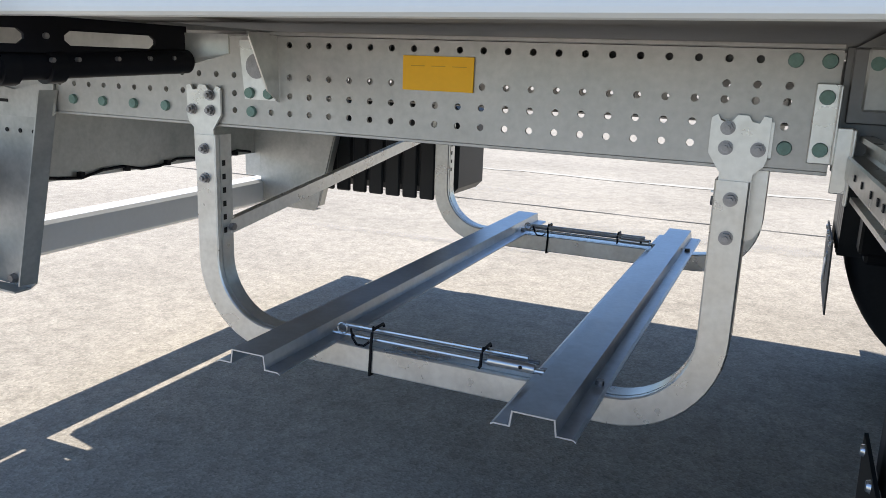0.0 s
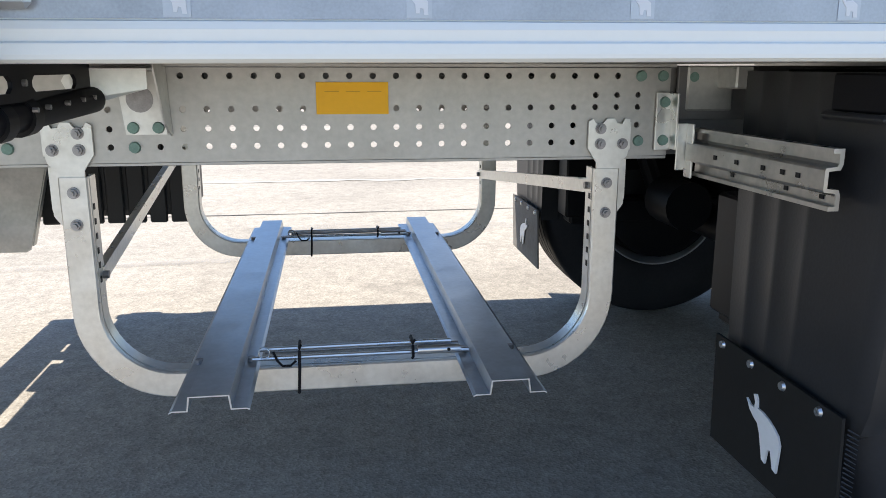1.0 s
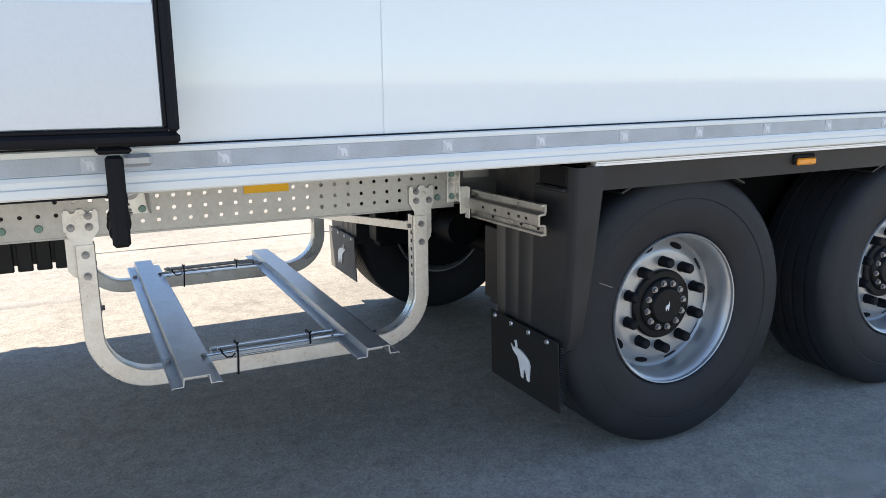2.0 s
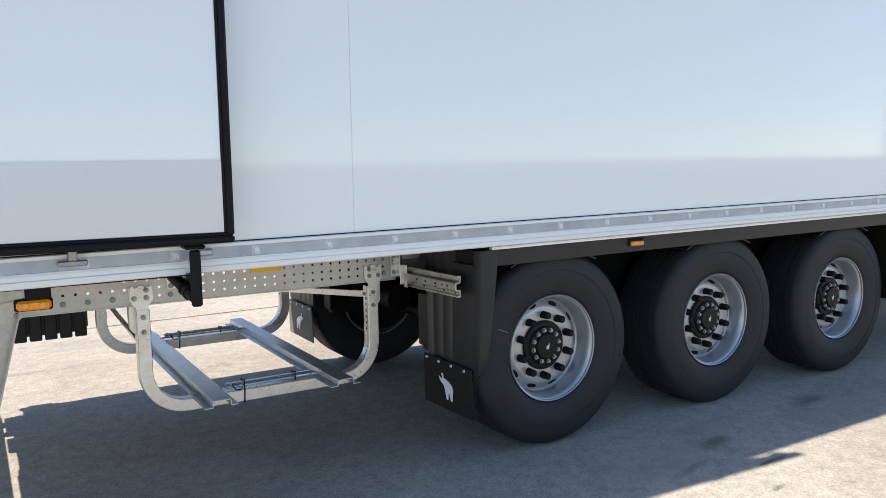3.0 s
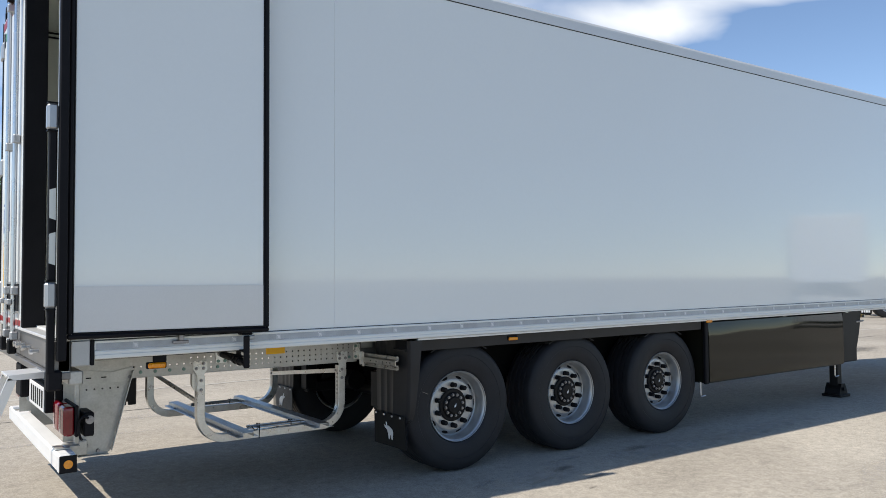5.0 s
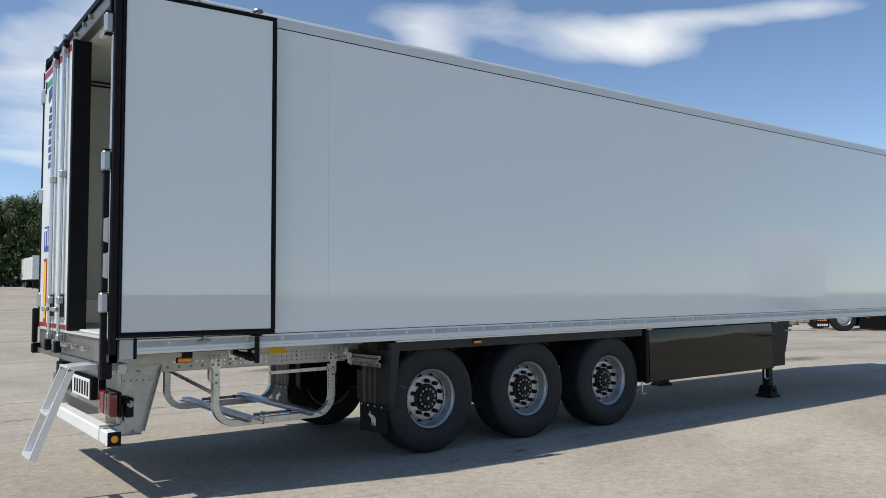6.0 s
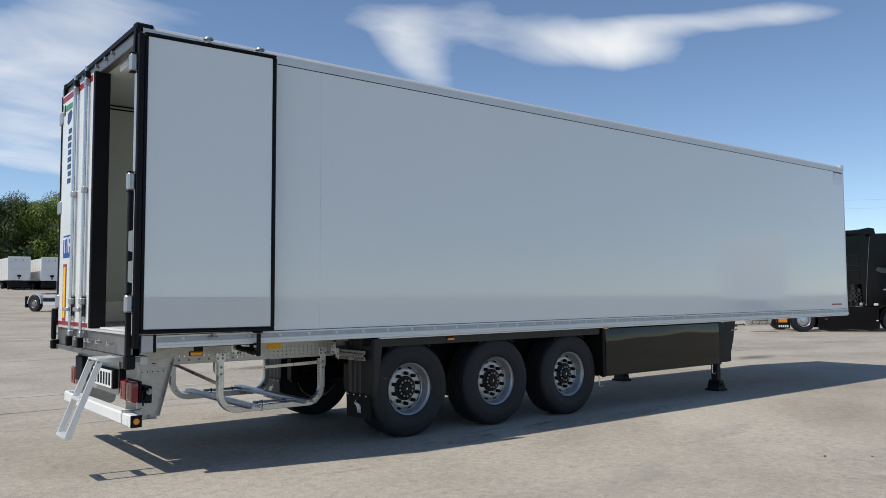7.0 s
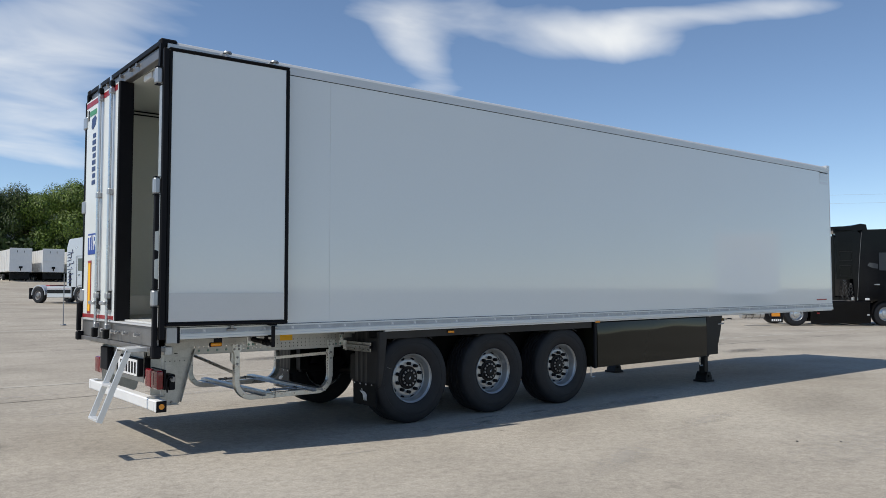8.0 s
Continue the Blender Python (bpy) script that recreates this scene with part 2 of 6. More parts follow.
    l.new(bp2.outputs[0], b.inputs["Normal"])
    return m


GROUND = ground_material()
JOINT = material("pale_joint_filler", (0.46, 0.43, 0.37), 0.9, var=0.25, scale=2, fine=60, bump=0.2)
CRACK = material("dark_crack", (0.10, 0.095, 0.085), 0.95, var=0.3, scale=4, fine=60)
OIL = material("oil_stain", (0.10, 0.098, 0.09), 0.8, var=0.35, scale=5, fine=90, bump=0.1)


# ---- mesh helpers ----
def finish(name, bm, mat_, parent=None, smooth=False, label=""):
    me = bpy.data.meshes.new(name)
    bmesh.ops.recalc_face_normals(bm, faces=bm.faces)
    bm.to_mesh(me)
    bm.free()
    for i, x in enumerate(mat_ if isinstance(mat_, (list, tuple)) else [mat_]):
        me.materials.append(x)
    if smooth:
        me.shade_smooth()
        me.set_sharp_from_angle(angle=radians(35))
    ob = new(name, me)
    if parent is not None:
        ob.parent = parent
    if label:
        ob["label"] = label
    return ob


def part(name, bm, mat_, parent, label="", smooth=True):
    return finish(name, bm, mat_, parent, smooth, label)


def thing(name, x, y, z, label, category, group="", turn=0.0):
    e = new(name)
    e.matrix_world = pose(x, y, z, 0, 0, turn)
    return tagged(e, label, category, group)


def same(name, ob, m, parent):
    """Another object on the same mesh."""
    o = new(name, ob.data)
    o.matrix_local = m
    o.parent = parent
    return o


def box(bm, x0, x1, y0, y1, z0, z1, b=0.0, seg=1, m=None):
    made = bmesh.ops.create_cube(bm, size=1)["verts"]
    for v in made:
        v.co = Vector(((x0 + x1) / 2 + v.co.x * (x1 - x0), (y0 + y1) / 2 + v.co.y * (y1 - y0), (z0 + z1) / 2 + v.co.z * (z1 - z0)))
    if b:
        edges = list({e for v in made for e in v.link_edges})
        r = bmesh.ops.bevel(bm, geom=edges, offset=b, segments=seg, affect="EDGES", profile=0.6)
        made = r["verts"]
    if m is not None:
        for v in set(made):
            v.co = m @ v.co
    return bm


def boxes(*rows, b=0.0):
    bm = bmesh.new()
    for r in rows:
        box(bm, *r, b=b)
    return bm


def basis(way):
    way = Vector(way).normalized()
    side = way.cross(Vector((0, 0, 1)) if abs(way.z) < 0.9 else Vector((0, 1, 0))).normalized()
    return side, side.cross(way).normalized()


def rod(bm, p, q, r, r2=None, n=12):
    p, q = Vector(p), Vector(q)
    s, u = basis(q - p)
    r2 = r if r2 is None else r2
    a = [bm.verts.new(p + (s * math.cos(k * math.tau / n) + u * math.sin(k * math.tau / n)) * r) for k in range(n)]
    c = [bm.verts.new(q + (s * math.cos(k * math.tau / n) + u * math.sin(k * math.tau / n)) * r2) for k in range(n)]
    for k in range(n):
        bm.faces.new((a[k], a[(k + 1) % n], c[(k + 1) % n], c[k]))
    bm.faces.new(a)
    bm.faces.new(c[::-1])
    return bm


def tube(bm, pts, r, n=8, closed=False):
    """A round cable or bent bar through the points."""
    pts = [Vector(p) for p in pts]
    rings = []
    for i, p in enumerate(pts):
        way = (pts[min(i + 1, len(pts) - 1)] - pts[max(i - 1, 0)])
        if closed:
            way = pts[(i + 1) % len(pts)] - pts[i - 1]
        s, u = basis(way)
        rings.append([bm.verts.new(p + (s * math.cos(k * math.tau / n) + u * math.sin(k * math.tau / n)) * r) for k in range(n)])
    for a, c in list(zip(rings, rings[1:])) + ([(rings[-1], rings[0])] if closed else []):
        for k in range(n):
            bm.faces.new((a[k], a[(k + 1) % n], c[(k + 1) % n], c[k]))
    if not closed:
        bm.faces.new(rings[0])
        bm.faces.new(rings[-1][::-1])
    return bm


def slab(bm, pts, push):
    """A plate: a flat outline pushed along a vector."""
    push = Vector(push)
    a = [bm.verts.new(p) for p in pts]
    c = [bm.verts.new(Vector(p) + push) for p in pts]
    bm.faces.new(a)
    bm.faces.new(c[::-1])
    for i in range(len(a)):
        j = (i + 1) % len(a)
        bm.faces.new((a[i], a[j], c[j], c[i]))
    return bm


def profile_x(bm, outline, x0, x1):
    """A profile in y and z run along x."""
    return slab(bm, [(x0, y, z) for y, z in outline], (x1 - x0, 0, 0))


def spin(bm, outline, n=48, closed=True):
    """An outline of (radius, y) turned about the y axis."""
    rings = []
    for k in range(n):
        a = k * math.tau / n
        rings.append([bm.verts.new((r * math.cos(a), y, r * math.sin(a))) for r, y in outline])
    for k in range(n):
        a, c = rings[k], rings[(k + 1) % n]
        for i in range(len(outline) - (0 if closed else 1)):
            j = (i + 1) % len(outline)
            try:
                bm.faces.new((a[i], a[j], c[j], c[i]))
            except ValueError:
                pass
    return bm


SLOPE = 0.0052


def lift(bm):
    """The box stands a little nose-up on its landing legs."""
    for v in bm.verts:
        v.co.z += SLOPE * (v.co.x - 1.3)
    return bm


def rise_of(x):
    return SLOPE * (x - 1.3)


def perforated(bm, xs, zs, holes, y0, y1, r):
    """A plate in x and z with round holes through it. xs, zs: the grid's lines; holes: the cells that are pierced."""
    n = 12
    for i in range(len(xs) - 1):
        for j in range(len(zs) - 1):
            x0, x1, z0, z1 = xs[i], xs[i + 1], zs[j], zs[j + 1]
            if (i, j) not in holes:
                for y in (y0, y1):
                    bm.faces.new([bm.verts.new(p) for p in ((x0, y, z0), (x1, y, z0), (x1, y, z1), (x0, y, z1))])
                continue
            cx, cz = (x0 + x1) / 2, (z0 + z1) / 2
            hx, hz = (x1 - x0) / 2, (z1 - z0) / 2
            inner = []
            for y in (y0, y1):
                ring, rim_ = [], []
                for k in range(n):
                    a = (k + 0.5) * math.tau / n
                    c, s = math.cos(a), math.sin(a)
                    ring.append(bm.verts.new((cx + r * c, y, cz + r * s)))
                    q = max(abs(c), abs(s))
                    rim_.append(bm.verts.new((cx + hx * c / q, y, cz + hz * s / q)))
                for k in range(n):
                    k2 = (k + 1) % n
                    bm.faces.new((rim_[k], rim_[k2], ring[k2], ring[k]))
                # corners of the cell
                for sx, sz in ((1, 1), (-1, 1), (-1, -1), (1, -1)):
                    near = sorted(rim_, key=lambda v: (v.co.x - cx - sx * hx) ** 2 / hx ** 2 + (v.co.z - cz - sz * hz) ** 2 / hz ** 2)[:2]
                    bm.faces.new((near[0], near[1], bm.verts.new((cx + sx * hx, y, cz + sz * hz))))
                inner.append(ring)
            for k in range(n):
                k2 = (k + 1) % n
                bm.faces.new((inner[0][k], inner[0][k2], inner[1][k2], inner[1][k]))
    return bm


# ---- ground ----
def ground_z(x, y):
    d = y + 3.0
    far = max(0.0, min(d, 150.0) - 15.0)
    steep = max(0.0, min(d, 112.0) - 50.0)
    near = min(1.0, far / 12.0)
    return 0.019 * far * near + 0.000257 * steep * steep


def spaced(limit):
    v, step, lines = 0.0, 1.5, [0.0]
    while v < limit:
        v += step
        step *= 1.12
        lines.append(v)
    return [-a for a in lines[:0:-1]] + lines


bm = bmesh.new()
lines = spaced(2500)
grid = [[bm.verts.new((x, y, ground_z(x, y))) for y in lines] for x in lines]
for i in range(len(lines) - 1):
    for j in range(len(lines) - 1):
        bm.faces.new((grid[i][j], grid[i + 1][j], grid[i + 1][j + 1], grid[i][j + 1]))
ground = tagged(finish("ground", bm, GROUND, smooth=True), "sunlit pale grey-beige asphalt yard with fine stones and stains", "ground", kind="structure")


def strip(name, pts, width, mat_, label, seed=0):
    """A thin uneven line on the ground."""
    rnd = random.Random(seed)
    bm = bmesh.new()
    fine = []
    for (x0, y0), (x1, y1) in zip(pts, pts[1:]):
        n = max(2, int(math.hypot(x1 - x0, y1 - y0) / 0.25))
        fine += [(x0 + (x1 - x0) * k / n, y0 + (y1 - y0) * k / n) for k in range(n)]
    fine.append(pts[-1])
    prev = None
    for i, (x, y) in enumerate(fine):
        a, b = fine[max(i - 1, 0)], fine[min(i + 1, len(fine) - 1)]
        w = Vector((b[0] - a[0], b[1] - a[1], 0)).normalized()
        s = Vector((-w.y, w.x, 0)) * width * rnd.uniform(0.3, 0.7)
        o = Vector((x, y, 0)) + Vector((-w.y, w.x, 0)) * rnd.uniform(-0.5, 0.5) * width
        row = [bm.verts.new(o + s), bm.verts.new(o - s)]
        for v in row:
            v.co.z = ground_z(v.co.x, v.co.y) + 0.004
        if prev:
            bm.faces.new((prev[0], row[0], row[1], prev[1]))
        prev = row
    return tagged(finish(name, bm, mat_), label, "ground joint", kind="structure")


strip("joint", [(-30, 7.2), (0, 6.7), (12, 6.6), (40, 6.3)], 0.10, JOINT, "pale filled joint across the asphalt yard", 1)
strip("joint", [(-20, 4.6), (2, 4.9), (30, 5.2)], 0.022, CRACK, "thin dark crack in the asphalt yard", 2)
strip("joint", [(-30, 13.5), (0, 14.2), (45, 14.6)], 0.06, CRACK, "dark tar-filled joint across the asphalt yard", 3)
strip("joint", [(-30, 21.5), (8, 22.0), (50, 22.4)], 0.2, JOINT, "pale filled joint across the asphalt yard", 4)


def soft_stain(name, colour, strength):
    """A stain that fades out unevenly towards its rim."""
    m = material(name, colour, 0.9, var=0.3, scale=5, fine=90)
    n, l = m.node_tree.nodes, m.node_tree.links
    c = n.new("ShaderNodeTexCoord")
    mp = n.new("ShaderNodeMapping")
    mp.inputs["Location"].default_value = (-1, -1, 0)
    mp.inputs["Scale"].default_value = (2, 2, 0)
    l.new(c.outputs["Generated"], mp.inputs["Vector"])
    ln = n.new("ShaderNodeVectorMath")
    ln.operation = "LENGTH"
    l.new(mp.outputs[0], ln.inputs[0])
    ns = n.new("ShaderNodeTexNoise")
    ns.inputs["Scale"].default_value, ns.inputs["Detail"].default_value = 6, 5
    l.new(c.outputs["Object"], ns.inputs["Vector"])
    ad = n.new("ShaderNodeMath")
    ad.operation = "MULTIPLY_ADD"
    ad.inputs[1].default_value = 1.1
    l.new(ns.outputs["Fac"], ad.inputs[0])
    l.new(ln.outputs["Value"], ad.inputs[2])
    mr = n.new("ShaderNodeMapRange")
    mr.interpolation_type = "SMOOTHSTEP"
    mr.inputs["From Min"].default_value, mr.inputs["From Max"].default_value = 0.6, 1.35
    mr.inputs["To Min"].default_value, mr.inputs["To Max"].default_value = strength, 0.0
    l.new(ad.outputs[0], mr.inputs["Value"])
    l.new(mr.outputs[0], n["Principled BSDF"].inputs["Alpha"])
    return m


OIL_AND_SHADOW = soft_stain("faded_oil_and_shadow", (0.09, 0.087, 0.080), 0.42)
SCUFF = soft_stain("pale_dust_scuff", (0.52, 0.48, 0.42), 0.45)


def stain(x, y, rx, ry, mat_, turn=0.0, label="faded dark patch on the asphalt, stain and shadow tones"):
    bm = bmesh.new()
    vs = [bm.verts.new((rx * math.cos(k * math.tau / 32), ry * math.sin(k * math.tau / 32), 0)) for k in range(32)]
    bm.faces.new(vs)
    ob = finish("stain", bm, mat_)
    ob.matrix_world = pose(x, y, 0.004 + ground_z(x, y), 0, 0, turn)
    return tagged(ob, label, "ground stain", kind="structure")


# The thin streak at y -0.70 paints the tip of the open door's shadow.
for x, y, rx, ry, a in ((3.70, -0.37, 0.22, 0.10, 10), (4.75, -0.20, 0.30, 0.12, 0), (3.70, -0.70, 0.26, 0.035, 2), (3.45, -0.92, 0.10, 0.03, 5), (-1.5, 1.5, 0.9, 0.5, 0), (5.5, 9.0, 1.5, 0.7, 10), (16.0, 3.5, 1.6, 0.6, 5)):
    stain(x, y, rx, ry, OIL_AND_SHADOW, a)
for x, y, rx, ry, a in ((3.3, -0.55, 0.35, 0.05, 12), (2.9, -0.35, 0.3, 0.06, 20), (3.9, -0.15, 0.5, 0.10, 5), (3.35, -0.45, 0.9, 0.30, 8), (4.9, -0.35, 1.2, 0.30, 0), (6.6, -0.35, 1.4, 0.28, 4), (1.6, -0.9, 0.5, 0.08, -8), (6.0, -1.9, 1.2, 0.25, 10), (3.5, -2.6, 1.2, 0.3, 20), (9.5, -3.0, 1.6, 0.4, 8), (7.0, -4.2, 3.2, 1.3, -12), (12.5, -3.2, 4.0, 1.5, 6), (0.5, 3.4, 1.8, 0.12, 3), (2.0, 4.3, 2.0, 0.25, -4), (14.0, 6.0, 3.0, 0.3, 4), (-1.0, 5.4, 2.5, 0.3, 2)):
    stain(x, y, rx, ry, SCUFF, a, "pale dusty scuff on the asphalt")
for i, (x, y, r) in enumerate(((5.41, -3.27, 0.015), (5.74, -3.56, 0.013))):
    bm = bmesh.new()
    bmesh.ops.create_icosphere(bm, subdivisions=1, radius=r)
    for v in bm.verts:
        v.co.z *= 0.5
    pebble = finish("pebble", bm, OIL)
    pebble.location = (x, y, 0.006)
    tagged(pebble, "small dark clod lying on the asphalt", "pebble")



# ---- the semi-trailer ----
trailer = thing("semi_trailer", 0, 0, 0, "white refrigerated semi-trailer with one rear door folded open", "semi-trailer")
LENGTH, WIDE = 13.25, 2.60


def box_body():
    # side walls with one upright seam
    gap = 1.783
    for y0, y1 in ((0.0, 0.07), (WIDE - 0.07, WIDE)):
        for x0, x1 in ((0.03, gap - 0.0015), (gap + 0.0015, LENGTH - 0.02)):
            part("side_panel", lift(boxes((x0, x1, y0, y1, 1.215, 3.862), b=0.001)), [PANEL], trailer, "smooth white side panel")
        part("panel_seam", lift(boxes((gap - 0.004, gap + 0.004, y0 + 0.0025, y1 - 0.0025, 1.215, 3.862))), WHITE, trailer)
    part("side_lining", lift(boxes((0.06, LENGTH - 0.1, 0.072, 0.082, 1.26, 3.83))), INNER, trailer, "pale cream inner lining")
    part("side_lining", lift(boxes((0.06, LENGTH - 0.1, WIDE - 0.082, WIDE - 0.072, 1.26, 3.83))), INNER, trailer, "pale cream inner lining")
    for z in (3.768, 3.728):
        part("lashing_rail", lift(boxes((0.1, LENGTH - 0.1, WIDE - 0.092, WIDE - 0.084, z, z + 0.016))), DARK, trailer, "thin dark inner rail")
    part("kick_rail", lift(boxes((0.06, LENGTH - 0.1, WIDE - 0.10, WIDE - 0.083, 1.26, 1.50), b=0.004)), KICK, trailer, "aluminium kick rail inside")
    part("front_wall", lift(boxes((LENGTH - 0.08, LENGTH - 0.002, 0.02, WIDE - 0.02, 1.13, 3.93), b=0.004)), PANEL, trailer, "white front wall")
    part("floor", lift(boxes((0.02, LENGTH - 0.09, 0.083, WIDE - 0.083, 1.20, 1.255))), FLOOR, trailer, "pale grey load floor")
    part("underfloor", lift(boxes((0.05, LENGTH - 0.02, 0.02, WIDE - 0.02, 1.125, 1.198))), UNDER, trailer, "grey underside of the load floor")
    part("ceiling_panel", lift(boxes((0.03, LENGTH - 0.09, 0.083, WIDE - 0.083, 3.80, 3.86))), INNER, trailer, "white inner roof lining")
    # roof with its edge profiles
    bm = bmesh.new()
    profile_x(bm, [(0.06, 3.87), (0.06, 3.930), (0.10, 3.956), (1.3, 3.968), (WIDE - 0.10, 3.956), (WIDE - 0.06, 3.930), (WIDE - 0.06, 3.87)], 0.02, LENGTH - 0.02)
    part("roof", lift(bm), PANEL, trailer, "white roof skin", smooth=False)
    for flip in (0, 1):
        f = (lambda y: WIDE - y) if flip else (lambda y: y)
        bm = bmesh.new()
        profile_x(bm, [(f(-0.006), 3.8265), (f(-0.006), 3.910), (f(0.012), 3.937), (f(0.058), 3.956), (f(0.058), 3.872), (f(-0.001), 3.870), (f(-0.001), 3.8265)], 0.0, LENGTH)
        part("roof_edge_profile", lift(bm), ROOFALU, trailer, "brushed aluminium roof edge profile", smooth=False)
        part("edge_seal", lift(boxes((0.03, LENGTH - 0.03, *sorted((f(-0.003), f(-0.0005))), 3.8195, 3.8260))), BLACK, trailer)
        part("corner_cap", lift(boxes((LENGTH - 0.10, LENGTH + 0.012, *sorted((f(-0.012), f(0.09))), 3.86, 3.975), b=0.012)), KICK, trailer, "grey front corner cap")
        part("corner_profile", lift(boxes((LENGTH - 0.022, LENGTH + 0.006, *sorted((f(-0.005), f(0.05))), 1.11, 3.86), b=0.006)), WHITE, trailer)
        # lower rail: white top lip, grey patterned strip, white rounded skirt
        bm = bmesh.new()
        profile_x(bm, [(f(-0.014), 1.197), (f(-0.014), 1.209), (f(-0.008), 1.212), (f(0.05), 1.212), (f(0.05), 1.104), (f(0.004), 1.0985), (f(-0.014), 1.0995),
                       (f(-0.021), 1.104), (f(-0.022), 1.110), (f(-0.022), 1.124), (f(-0.017), 1.127), (f(-0.019), 1.142), (f(-0.016), 1.152), (f(-0.010), 1.154), (f(-0.010), 1.197)], 0.16, LENGTH)
        rail = part("lower_rail", lift(bm), RAILWHITE, trailer, "white and silver lower side rail", smooth=False)
        part("patterned_strip", lift(boxes((0.17, LENGTH - 0.005, *sorted((f(-0.0125), f(-0.0102))), 1.1555, 1.1955))), STRIP, rail, "grey dotted strip")
        bm = lift(boxes((0.16, LENGTH, *sorted((f(-0.004), f(0.02))), 1.2125, 1.2165)))
        part("seal_line", bm, BLACK, rail)
        if not flip:
            for k in range(42):
                x = 0.396 + 0.3155 * (k - 1)
                if x < 0.2 or x > LENGTH - 0.1:
                    continue
                z = 1.1755 + rise_of(x)
                bm = bmesh.new()
                slab(bm, [(x - 0.017, -0.0128, z - 0.018), (x + 0.018, -0.0128, z - 0.018), (x + 0.018, -0.0128, z + 0.018), (x - 0.017, -0.0128, z + 0.018)], (0, -0.0008, 0))
                badge = part("badge", bm, STRIP2, rail, smooth=False)
                bm = bmesh.new()
                shape = [(-0.014, 0.013), (-0.011, 0.015), (-0.006, 0.008), (0.004, 0.010), (0.012, 0.004), (0.013, -0.014), (0.007, -0.014), (0.006, -0.006), (0.002, -0.005), (0.001, -0.012), (-0.004, -0.012), (-0.005, 0.000), (-0.009, 0.005)]
                slab(bm, [(x + a, -0.0137, z + c) for a, c in shape], (0, -0.0008, 0))
                part("badge_mark", bm, BADGE, rail, "plain white mark", smooth=False)
            part("lower_lip", lift(boxes((2.50, LENGTH - 0.02, -0.008, 0.02, 1.083, 1.0915), (2.50, LENGTH - 0.02, -0.012, 0.02, 1.0920, 1.0975), b=0.001)), ALU, rail, "thin silver lip")
    # sticker low at the front, and small notice high at the front
    bm = lift(boxes((12.62, 13.02, -0.004, -0.001, 1.29, 1.315)))
    part("sticker", bm, RED, trailer, "small red sticker")
    bm = bmesh.new()
    for i, (a, c) in enumerate(((3.66, 0.06), (3.72, 0.10), (3.80, 0.05), (3.58, 0.05))):
        box(bm, 12.86, 13.18, -0.004, -0.001, a, a + c)
    part("notice", lift(bm), KICK, trailer, "grey notice of illegible bars")
    # roof clamps above the open door
    for x in (0.57, 1.08):
        bm = rod(bmesh.new(), (x, -0.06, 3.862), (x, -0.06, 3.872), 0.036, n=16)
        rod(bm, (x, -0.06, 3.872), (x, -0.06, 3.902), 0.017, n=12)
        rod(bm, (x, -0.06, 3.902), (x, -0.06, 3.918), 0.046, 0.040, n=16)
        part("roof_hook", bm, HINGE, trailer, "small spool-shaped metal roof hook")


